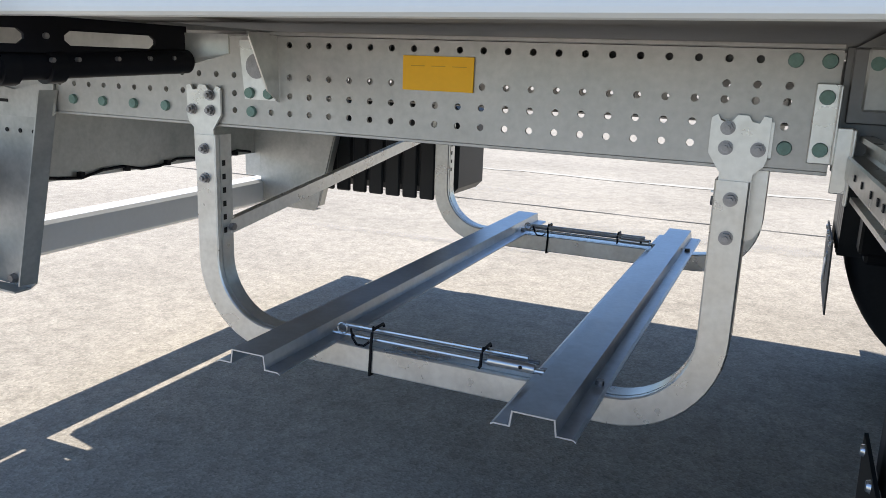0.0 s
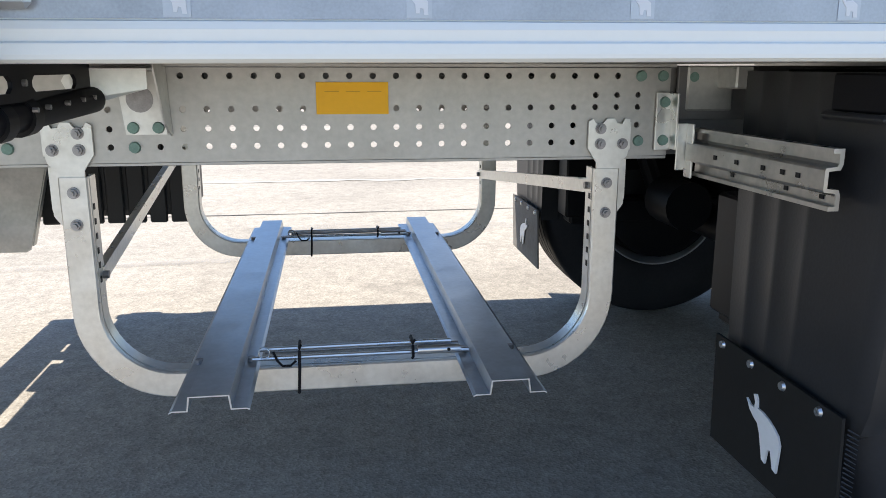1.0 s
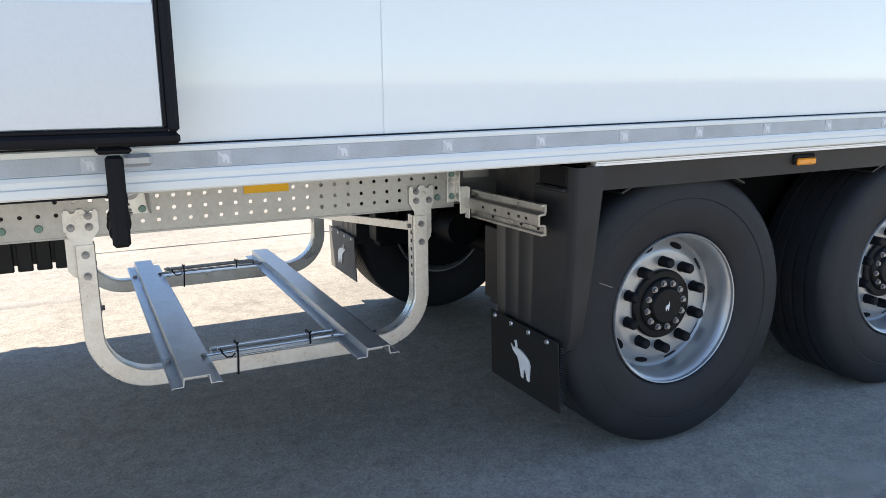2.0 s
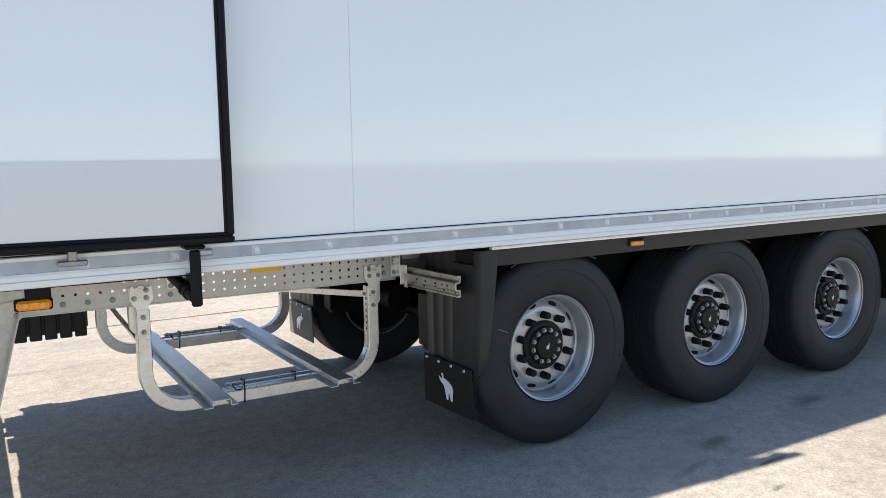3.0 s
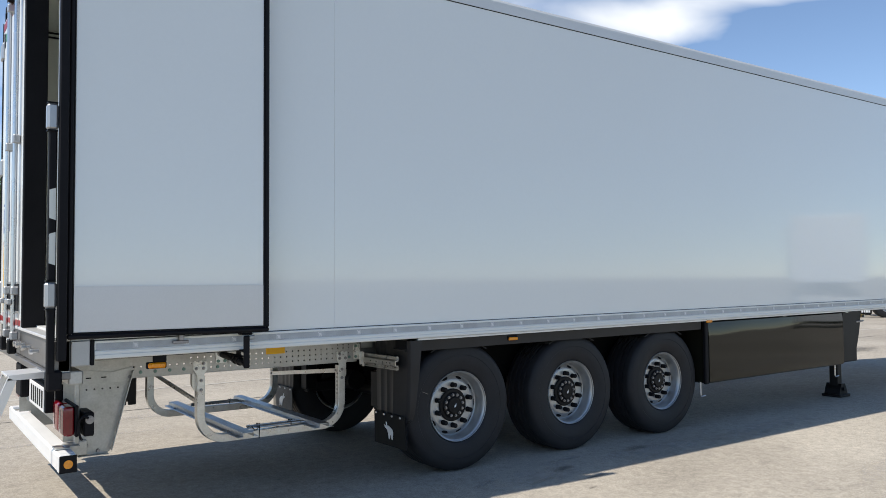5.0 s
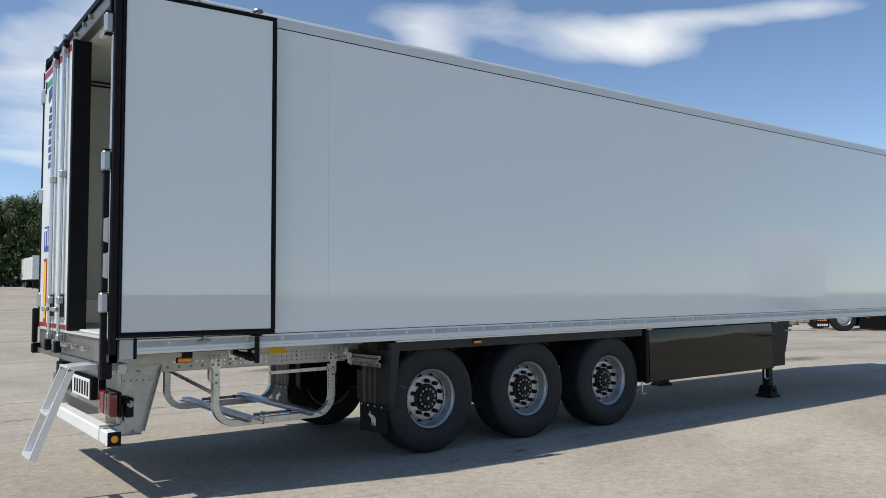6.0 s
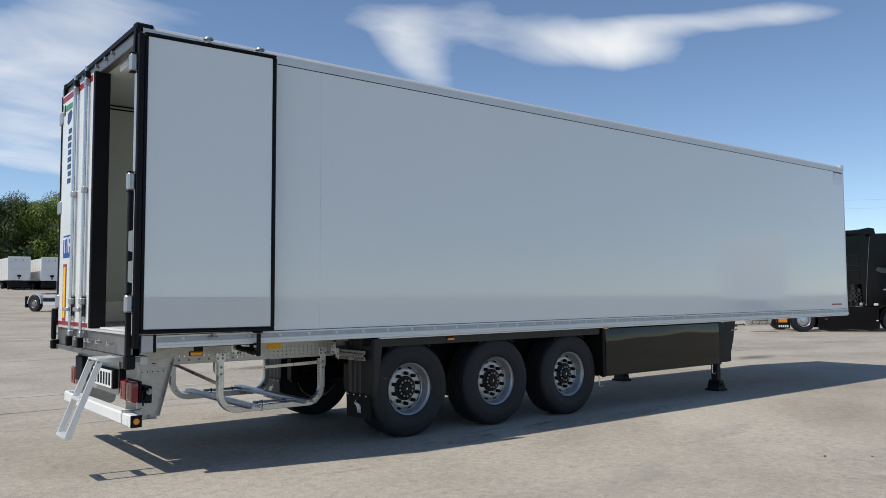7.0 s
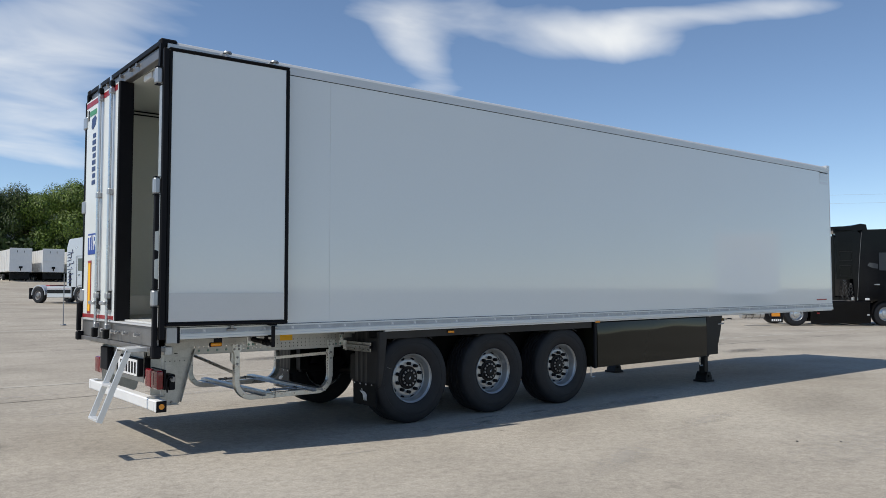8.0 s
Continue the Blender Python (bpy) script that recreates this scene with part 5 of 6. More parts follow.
def rear_end():
    # side fins that carry the bumper
    for f, s in ((lambda y: y, 1), (lambda y: WIDE - y, -1)):
        y = f(0.597)
        bm = bmesh.new()
        slab(bm, [(0.10, y, 1.03), (0.528, y, 1.03), (0.528, y, 0.945), (0.390, y, 0.42), (0.368, y, 0.403), (0.18, y, 0.415), (0.094, y, 0.435), (0.094, y, 0.95)], (0, 0.006 * s, 0))
        fin = part("bumper_bracket", bm, GALV, trailer, "tapered galvanised bumper bracket", smooth=False)
        bm = bmesh.new()
        slab(bm, [(0.5285, y, 0.95), (0.392, y, 0.425), (0.386, y - 0.050 * s, 0.425), (0.522, y - 0.050 * s, 0.95)], (0.005, 0, 0))
        part("front_flange", bm, GALV, fin, smooth=False)
        bm = bmesh.new()
        slab(bm, [(0.18, y, 0.404), (0.37, y, 0.402), (0.37, y - 0.05 * s, 0.402), (0.18, y - 0.05 * s, 0.404)], (0, 0, 0.005))
        part("lower_flange", bm, GALV, fin, smooth=False)
        bm = bmesh.new()
        slab(bm, [(0.213, y - 0.004 * s, 0.975), (0.385, y - 0.004 * s, 0.945), (0.527, y - 0.004 * s, 0.975), (0.527, y - 0.004 * s, 0.893), (0.508, y - 0.004 * s, 0.878), (0.213, y - 0.004 * s, 0.877)], (0, -0.004 * s, 0))
        part("cover_plate", bm, GALV, fin, smooth=False)
        bm = bmesh.new()
        slab(bm, [(0.10, y - 0.004 * s, 1.045), (0.10, y + 0.12 * s, 1.045), (0.50, y + 0.12 * s, 1.045), (0.50, y - 0.004 * s, 1.045)], (0, 0, 0.005))
        part("top_flange", bm, GALV, fin, smooth=False)
        if s < 0:
            part("rear_strip", boxes((0.010, 0.0935, *sorted((y + 0.0015 * s, y + 0.0055 * s)), 0.53, 0.949), b=0.001), GALV, fin)
        for k in range(5):
            part("hole", rod(bmesh.new(), (0.235 + 0.05 * k, y - 0.0022 * s, 0.839), (0.235 + 0.05 * k, y - 0.0002 * s, 0.839), 0.006, n=10), DARK, fin)
        for px, pz in ((0.237, 0.466), (0.31, 0.427), (0.508, 0.905)):
            part("bolt", rod(bmesh.new(), (px, y - 0.002 * s, pz), (px, y - 0.016 * s, pz), 0.014, 0.011, n=8), STEELBOLT, fin)
        bm = boxes((0.228, 0.262, *sorted((y - 0.010 * s, y - 0.004 * s)), 0.912, 0.920), (0.325, 0.358, *sorted((y - 0.010 * s, y - 0.004 * s)), 0.912, 0.920))
        part("slot", bm, DARK, fin)
        # lamp carrier with tail lamp
        part("lamp_arm", boxes((0.120, 0.149, *sorted((f(0.352), f(0.382))), 0.53, 0.95), (0.06, 0.149, *sorted((f(0.33), f(0.44))), 0.518, 0.530), (0.120, 0.149, *sorted((f(0.383), f(0.585))), 0.93, 0.95), b=0.004), GALV, trailer, "galvanised lamp arm")
        lamp = part("tail_lamp", boxes((0.098, 0.118, *sorted((f(0.212), f(0.588))), 0.601, 0.796), b=0.006), BLACK, trailer, "black tail lamp body")
        for a, c in ((0.215, 0.395), (0.405, 0.585)):
            lens = part("lens", box(bmesh.new(), 0.030, 0.097, *sorted((f(a), f(c))), 0.606, 0.792, b=0.028, seg=3), REDLENS, lamp, "dark red tail lamp lens")
            part("lens_rib", boxes((0.028, 0.038, *sorted((f(a + 0.10), f(a + 0.106))), 0.645, 0.765), b=0.002), DARK, lens)
        part("lamp_back", boxes((0.150, 0.212, *sorted((f(0.225), f(0.44))), 0.595, 0.745), b=0.008), BLACK, lamp, "black lamp bracket box")
        bm = rod(bmesh.new(), (0.182, f(0.225), 0.70), (0.182, f(0.205), 0.70), 0.026, n=16)
        rod(bm, (0.182, f(0.205), 0.70), (0.182, f(0.19), 0.70), 0.015, n=12)
        part("connector", bm, STEELBOLT, lamp, "round lamp connector")
        loop = [(0.170, f(0.195), 0.715), (0.14, f(0.19), 0.73), (0.118, f(0.195), 0.70), (0.115, f(0.20), 0.64), (0.13, f(0.215), 0.59), (0.145, f(0.26), 0.575)]
        part("cable", tube(bmesh.new(), loop, 0.008), BLACK, lamp, "black cable loop")
        part("bumper_mount", boxes((0.097, 0.235, *sorted((f(0.545), f(0.594))), 0.418, 0.512), b=0.004), GALV, trailer, "galvanised bumper mounting block")
    # bumper bar
    bar = part("bumper", boxes((-0.005, 0.102, 0.19, WIDE - 0.19, 0.405, 0.515), b=0.012), WHITE, trailer, "white rear underrun bumper bar")
    for y0, y1, y2 in ((0.125, 0.188, 0.12), (WIDE - 0.188, WIDE - 0.125, WIDE - 0.12)):
        part("end_cap", boxes((-0.006, 0.096, y0, y1, 0.404, 0.516), b=0.01), WHITE, bar, "white bumper end cap")
        s = -1 if y2 < 1 else 1
        part("end_plate", boxes((-0.004, 0.094, *sorted((y2, y2 + 0.004 * -s)), 0.407, 0.513), b=0.002), BLACK, bar, "black bumper end plate")
        part("reflex", rod(bmesh.new(), (0.045, y2, 0.46), (0.045, y2 + 0.006 * s, 0.46), 0.026, n=20), AMBER, bar, "round amber reflector")
        part("step_plate", boxes((-0.0, 0.09, *sorted((y2 - s * 0.18, y2 - s * 0.30)), 0.517, 0.527), b=0.003), GALV, bar)
    # panel behind the number plate, with cable
    part("rear_panel", boxes((0.055, 0.063, 0.694, WIDE - 0.602, 0.63, 0.95), b=0.002), GALV, trailer, "dull grey rear panel")
    part("lamp_box", boxes((-0.02, 0.0395, 1.70, 1.965, 0.68, 0.93), b=0.008), BLACK, trailer, "black box beside the tail lamp")
    holder = part("plate_box", boxes((0.0, 0.0535, 0.69, 1.42, 0.692, 0.872), b=0.006), BLACK, trailer, "deep black plate box")
    part("box_end", boxes((0.0645, 0.122, 0.69, 0.745, 0.692, 0.872), b=0.004), BLACK, holder)
    plate = part("number_plate", boxes((-0.008, -0.0008, 0.708, 1.330, 0.698, 0.860), b=0.002), WHITE, trailer, "white plate with black bars")
    for k in range(6):
        part("bar", boxes((-0.0105, -0.0085, 0.738 + 0.092 * k, 0.790 + 0.092 * k, 0.722, 0.836)), BLACK, plate, "plain black bar")
    for y in (0.78, 1.50):
        part("holder_arm", boxes((0.064, 0.10, y, y + 0.05, 0.80, 1.0), b=0.004), GALV, trailer)
    pts = [(0.074, 0.78 + 0.09 * k, 0.642 + 0.012 * math.sin(k * 1.7)) for k in range(14)]
    part("cable", tube(bmesh.new(), pts, 0.0055), BLACK, trailer, "black cable clipped along the panel")
    pts = [(0.073, 0.79, 0.93), (0.074, 0.785, 0.85), (0.076, 0.80, 0.74), (0.073, 0.78, 0.65)]
    part("cable", tube(bmesh.new(), pts, 0.007), BLACK, trailer, "black hanging cable")
    for k in range(6):
        part("cable_clip", boxes((0.064, 0.086, 0.84 + 0.2 * k, 0.855 + 0.2 * k, 0.634, 0.652)), BLACK, trailer)
    part("rear_beam", boxes((0.02, 0.10, 0.0, WIDE, 0.95, 1.03), b=0.006), GALV, trailer, "galvanised rear cross beam")
    # black ribbed box beside the far long member
    ribbed = part("ribbed_box", boxes((0.20, 0.96, 2.18, 2.52, 0.50, 0.88), b=0.03), PLASTIC, trailer, "black ribbed plastic box beside the far beam", smooth=False)
    for k in range(9):
        part("rib", boxes((0.215 + 0.083 * k, 0.284 + 0.083 * k, 2.165, 2.182, 0.475, 0.87), b=0.006), PLASTIC, ribbed)


def ladder():
    y0, y1 = 0.16, 0.43
    foot, knee = Vector((-0.50, 0, 0.36)), Vector((-0.255, 0, 0.99))
    w = (knee - foot).normalized()
    u = Vector((w.z, 0, -w.x))
    lad = None
    for y in (y0, y1):
        bm = bmesh.new()
        slab(bm, [foot + u * -0.025 + Vector((0, y, 0)), foot + u * 0.025 + Vector((0, y, 0)), knee + u * 0.025 + Vector((0, y, 0)), knee + u * -0.025 + Vector((0, y, 0))], (0, 0.022, 0))
        slab(bm, [(-0.28, y, 0.985), (-0.27, y, 1.015), (-0.04, y, 1.025), (-0.04, y, 0.985)], (0, 0.022, 0))
        if lad is None:
            lad = part("step_ladder", bm, ALU, trailer, "folded-out aluminium step ladder", smooth=False)
        else:
            part("rail", bm, ALU, lad, smooth=False)
    for k in (0.03, 0.5):
        c = foot + (knee - foot) * k
        part("rung", boxes((c.x - 0.035, c.x + 0.035, y0 + 0.022, y1, c.z - 0.012, c.z + 0.012), b=0.003), ALU, lad, "grooved aluminium step")
    part("top_step", boxes((-0.285, -0.05, y0 + 0.022, y1, 1.0, 1.018), b=0.003), ALU, lad, "flat top step")


box_body()
rear_frame()
closed_door()
open_door()
chassis()
pallet_carrier()
running_gear()
side_box()
rear_end()
ladder()


# ---- the yard beyond ----
HOSE = material("grey_coiled_hose", (0.10, 0.10, 0.10), 0.4, var=0.2, scale=8, fine=60)


def cab_wheel(owner, x, y, r=0.5, mat_=RIM, wide=0.30, s=-1):
    """s: the side of the outer face."""
    bm = bmesh.new()
    ty = [(0.29, 0.0), (0.34, -0.012), (0.42, -0.014), (0.48, 0.0), (0.5, 0.03), (0.5, wide - 0.03), (0.48, wide), (0.34, wide + 0.01), (0.29, wide)]
    spin(bm, [(a * r / 0.5, c) for a, c in ty], 40)
    t = part("tyre", bm, TYRE, owner, "black truck tyre")
    bm = bmesh.new()
    spin(bm, [(a * r / 0.5, c) for a, c in [(0.295, 0.0), (0.285, 0.012), (0.265, 0.05), (0.25, 0.10), (0.2, 0.05), (0.14, 0.03), (0.12, -0.01), (0.05, -0.02), (0.0, -0.02), (0.0, 0.12), (0.29, 0.12)]], 32, closed=False)
    for k in range(10):
        a = k * math.tau / 10
        rod(bm, (0.165 * math.cos(a), 0.04, 0.165 * math.sin(a)), (0.165 * math.cos(a), -0.005, 0.165 * math.sin(a)), 0.014, n=6)
    part("rim", bm, mat_, t, "bright wheel rim")
    t.matrix_local = pose(x, y, r, 0, 0, 0 if s < 0 else 180)
    return t


def black_tractor():
    ang = math.degrees(math.atan2(6.95 - 9.23, 32.67 - 29.81))
    t = thing("tractor_unit", 29.81, 9.23, ground_z(29.81, 9.23), "black tractor unit with chrome rims parked on the yard", "truck", turn=ang)
    # local x ahead, near face at y = 0
    bm = bmesh.new()
    slab(bm, [(2.62, 0.03, 1.05), (2.70, 0.03, 3.3), (2.86, 0.03, 4.08), (4.3, 0.03, 4.12), (4.75, 0.03, 3.75), (5.0, 0.03, 2.9), (5.25, 0.03, 1.7), (5.3, 0.03, 0.35), (4.6, 0.03, 0.35), (4.45, 0.03, 0.95), (4.1, 0.03, 1.15), (3.4, 0.03, 1.15), (3.15, 0.03, 1.05)], (0, 2.44, 0))
    bmesh.ops.bevel(bm, geom=bm.edges[:], offset=0.05, segments=2, affect="EDGES")
    cab = part("cab", bm, CABBLACK, t, "glossy black cab")
    # pressed back wall behind the deflector
    part("back_wall", boxes((2.30, 2.64, 0.16, 2.34, 1.2, 3.9), b=0.06), CABBLACK, cab, "black cab back wall")
    for k in range(4):
        part("pressing", boxes((1.86, 2.42, -0.004, 0.012, 3.66 - 0.16 * k, 3.73 - 0.16 * k), b=0.005), CABBLACK, cab)
    bm = bmesh.new()
    slab(bm, [(1.735, 0.012, 1.98), (1.76, 0.012, 3.95), (2.62, 0.012, 4.05), (2.80, 0.012, 3.9), (2.58, 0.012, 1.05), (2.50, 0.012, 1.05), (2.44, 0.012, 1.98)], (0, 0.05, 0))
    part("side_deflector", bm, CABBLACK, cab, "black side air deflector", smooth=False)
    for row in ((1.88, 2.40, 2.75, 3.15), (1.88, 2.36, 2.10, 2.55)):
        pts = [(row[0], 0.004, row[2]), (row[1], 0.004, row[2]), (row[1], 0.004, row[3]), (row[0], 0.004, row[3])]
        part("panel_line", tube(bmesh.new(), pts, 0.014, n=6, closed=True), PLASTIC, cab)
    part("edge_line", tube(bmesh.new(), [(2.60, 0.0, 1.15), (2.70, 0.0, 2.6), (2.83, 0.0, 3.95)], 0.010), SILL, cab, "grey edge line of the deflector")
    part("deflector_post", boxes((1.60, 1.68, 0.03, 0.10, 1.2, 3.9), b=0.02), CABBLACK, cab)
    bm = bmesh.new()
    slab(bm, [(1.52, 0.08, 4.14), (1.52, 0.08, 4.20), (2.4, 0.08, 4.24), (2.85, 0.08, 4.34), (3.08, 0.08, 4.30), (3.12, 0.08, 4.08), (2.7, 0.08, 4.04), (1.9, 0.08, 4.08)], (0, 2.34, 0))
    part("roof_deflector", bm, CABBLACK, cab, "black roof air deflector", smooth=False)
    bm = bmesh.new()
    slab(bm, [(3.55, 0.022, 2.35), (3.55, 0.022, 3.1), (4.5, 0.022, 3.1), (4.8, 0.022, 2.3)], (0, -0.01, 0))
    part("side_window", bm, GLASS, cab, "dark cab side window", smooth=False)
    bm = bmesh.new()
    slab(bm, [(3.05, 0.022, 2.55), (3.15, 0.022, 2.68), (3.5, 0.022, 2.62), (3.5, 0.022, 2.42), (3.25, 0.022, 2.45)], (0, -0.01, 0))
    part("rear_quarter", bm, GLASS, cab, smooth=False)
    part("door_handle", boxes((3.32, 3.55, -0.02, 0.03, 1.72, 1.77), b=0.01), BRIGHT, cab, "bright door handle")
    for y in (0.85, 1.57):
        part("frame_rail", boxes((-1.9, 2.6, y, y + 0.08, 0.72, 1.0), b=0.01), DARK, t, "black frame rail")
    part("deck_plate", boxes((0.75, 2.3, 0.3, 2.2, 1.02, 1.06), b=0.01), STEELBOLT, t, "grey deck plate")
    for y0, y1 in ((0.0, 0.12), (2.38, 2.5)):
        part("side_skirt", boxes((0.62, 3.16, y0, y1, 0.10, 1.05), b=0.04), CABBLACK, t, "black side skirt")
    part("fifth_wheel", boxes((-0.5, 0.6, 0.75, 1.75, 1.0, 1.16), b=0.04), DARK, t, "black coupling plate")
    rnd = random.Random(5)
    for k in range(4):
        x = 1.84 + 0.15 * k + rnd.uniform(-0.03, 0.03)
        top = 1.85 + rnd.uniform(-0.22, 0.10)
        pts = []
        for q in range(60):
            f = q / 59
            bend = math.sin(f * math.pi)
            pts.append((x + 0.20 * f + 0.035 * math.sin(f * 70), 0.13 - 0.05 * bend + 0.035 * math.cos(f * 70), 1.08 + (top - 1.08) * bend))
        part("air_line", tube(bmesh.new(), pts, 0.012, n=6), HOSE if k % 2 else BLACK, t, "coiled air line")
    for x in (2.45, 2.60):
        part("coupling_head", boxes((x - 0.06, x + 0.06, 0.06, 0.16, 1.07, 1.20), b=0.02), BRIGHT, t)
    part("white_tag", boxes((2.92, 3.10, -0.012, 0.02, 1.08, 1.17), b=0.01), WHITE, t)
    bm = rod(bmesh.new(), (-2.25, 0.32, 0.50), (-1.30, 0.32, 0.50), 0.20, n=22)
    part("tank", bm, BRIGHT, t, "polished round air tank")
    for x in (-2.1, -1.8, -1.5):
        part("tank_strap", rod(bmesh.new(), (x, 0.32, 0.50), (x + 0.04, 0.32, 0.50), 0.207, n=22), STEELBOLT, t)
    part("rear_flap", boxes((-1.12, -0.58, 0.0, 0.06, 0.14, 0.95), b=0.02), BLACK, t, "black rear mudguard")
    part("marker", boxes((-1.06, -0.70, -0.014, -0.001, 0.40, 0.60), b=0.006), AMBER, t, "amber rear marker lamps")
    for k in range(5):
        part("name_bar", boxes((-1.06 + 0.085 * k, -1.0 + 0.085 * k, -0.012, -0.001, 0.20, 0.29)), WHITE, t, "plain white bar")
    part("side_lamp", boxes((0.86, 0.98, -0.012, 0.002, 0.50, 0.56)), REDLENS, t)
    part("side_lamp", boxes((2.98, 3.08, -0.012, 0.002, 0.44, 0.48)), WHITE, t)
    bm = bmesh.new()
    pts = [(3.77 + 0.62 * math.cos(a), 0.5 + 0.62 * math.sin(a)) for a in [radians(d) for d in range(0, 181, 15)]]
    pts += [(3.77 + 0.55 * math.cos(a), 0.5 + 0.55 * math.sin(a)) for a in [radians(d) for d in range(180, -1, -15)]]
    slab(bm, [(a, -0.02, c) for a, c in pts], (0, 0.3, 0))
    part("wheel_arch", bm, CABBLACK, cab, smooth=False)
    for x in (0.0, 3.77):
        cab_wheel(t, x, 0.02, 0.5, BRIGHT)
        cab_wheel(t, x, 2.48, 0.5, BRIGHT, s=1)
    return t


def white_tractor():
    a, b = Vector((8.21, 46.86)), Vector((9.92, 43.48))
    ang = math.degrees(math.atan2((b - a).y, (b - a).x))
    t = thing("tractor_unit", a.x, a.y, ground_z(a.x, a.y), "silver-white tractor unit with dark script on the cab", "truck", turn=ang)
    # near side is the -y side in local terms
    z = 0.0
    bm = bmesh.new()
    slab(bm, [(2.46, 0, 1.0), (2.42, 0, 3.4), (2.60, 0, 3.95), (3.8, 0, 4.05), (4.7, 0, 3.6), (4.95, 0, 2.6), (5.2, 0, 1.6), (5.2, 0, 0.4), (4.4, 0, 0.4), (4.28, 0, 1.0), (3.15, 0, 1.0)], (0, 2.45, 0))
    bmesh.ops.bevel(bm, geom=bm.edges[:], offset=0.05, segments=2, affect="EDGES")
    cab = part("cab", bm, SILVERCAB, t, "silver-white high cab")
    bm = bmesh.new()
    slab(bm, [(3.45, -0.004, 2.0), (3.45, -0.004, 2.75), (4.25, -0.004, 2.75), (4.5, -0.004, 1.95)], (0, -0.01, 0))
    part("side_window", bm, GLASS, cab, "dark side window", smooth=False)
    rnd = random.Random(21)
    bm = bmesh.new()
    zz = 1.25
    while zz < 3.3:
        x = 2.52 + rnd.uniform(0, 0.15)
        tube(bm, [(x, -0.012, zz), (x + rnd.uniform(0.2, 0.45), -0.012, zz + rnd.uniform(-0.05, 0.12)), (x + rnd.uniform(0.1, 0.5), -0.012, zz + rnd.uniform(0.1, 0.25))], 0.02, n=5)
        zz += rnd.uniform(0.12, 0.22)
    part("script", bm, NAVY, cab, "dark decorative strokes", smooth=False)
    part("roof_visor", boxes((4.55, 4.95, 0.15, 2.3, 3.15, 3.32), b=0.03), DARK, cab, "dark sun visor")
    part("mirror", boxes((4.62, 4.78, -0.22, -0.04, 2.0, 2.65), b=0.03), BLACK, cab, "black door mirror")
    part("door_handle", boxes((3.45, 3.62, -0.03, 0.0, 1.72, 1.77), b=0.008), BLACK, cab)
    for y0, y1 in ((0.0, 0.1), (2.35, 2.45)):
        part("skirt", boxes((0.75, 2.9, y0, y1, 0.35, 1.05), b=0.03), SILVERCAB, t, "silver side skirt")
    part("skirt_band", boxes((0.8, 2.85, -0.012, -0.001, 0.62, 0.84), b=0.004), DARK, t, "dark band along the skirt")
    part("skirt_line", boxes((0.8, 2.85, -0.012, -0.001, 0.88, 0.90)), RED, t)
    part("deck", boxes((0.7, 2.45, 0.25, 2.2, 1.06, 1.12), b=0.01), DARK, t, "dark deck between the rails")
    part("rear_flap", boxes((-0.86, -0.70, 0.0, 0.45, 0.25, 0.95), b=0.02), BLACK, t)
    part("window_line", tube(bmesh.new(), [(3.35, -0.012, 1.0), (3.33, -0.012, 2.9), (4.3, -0.012, 2.92)], 0.015, n=5), STEELBOLT, cab)
    part("air_intake", boxes((2.70, 2.90, -0.01, 0.05, 1.05, 1.9), b=0.02), DARK, cab)
    part("step", boxes((3.0, 3.12, -0.01, 0.06, 0.45, 0.95), b=0.02), DARK, t)
    part("frame", boxes((-0.9, 2.5, 0.8, 1.6, 0.7, 1.0), b=0.02), DARK, t, "dark frame")
    part("coupling", boxes((-0.4, 0.7, 0.75, 1.7, 1.0, 1.14), b=0.04), RED, t, "dark red coupling plate")
    for x in (0.0, 3.7):
        bm = bmesh.new()
        pts = [(x + 0.63 * math.cos(q), 0.5 + 0.63 * math.sin(q)) for q in [radians(d) for d in range(0, 181, 15)]]
        pts += [(x + 0.57 * math.cos(q), 0.5 + 0.57 * math.sin(q)) for q in [radians(d) for d in range(180, -1, -15)]]
        slab(bm, [(q, 0.0, c) for q, c in pts], (0, 0.4, 0))
        part("wheel_cover", bm, SILVERCAB, t, "silver wheel cover", smooth=False)
        cab_wheel(t, x, -0.03, 0.5, STEELBOLT)
        cab_wheel(t, x, 2.48, 0.5, STEELBOLT, s=1)
    part("bumper", boxes((4.4, 5.1, 0.05, 2.4, 0.3, 1.0), b=0.06), SILVERCAB, t)
    return t


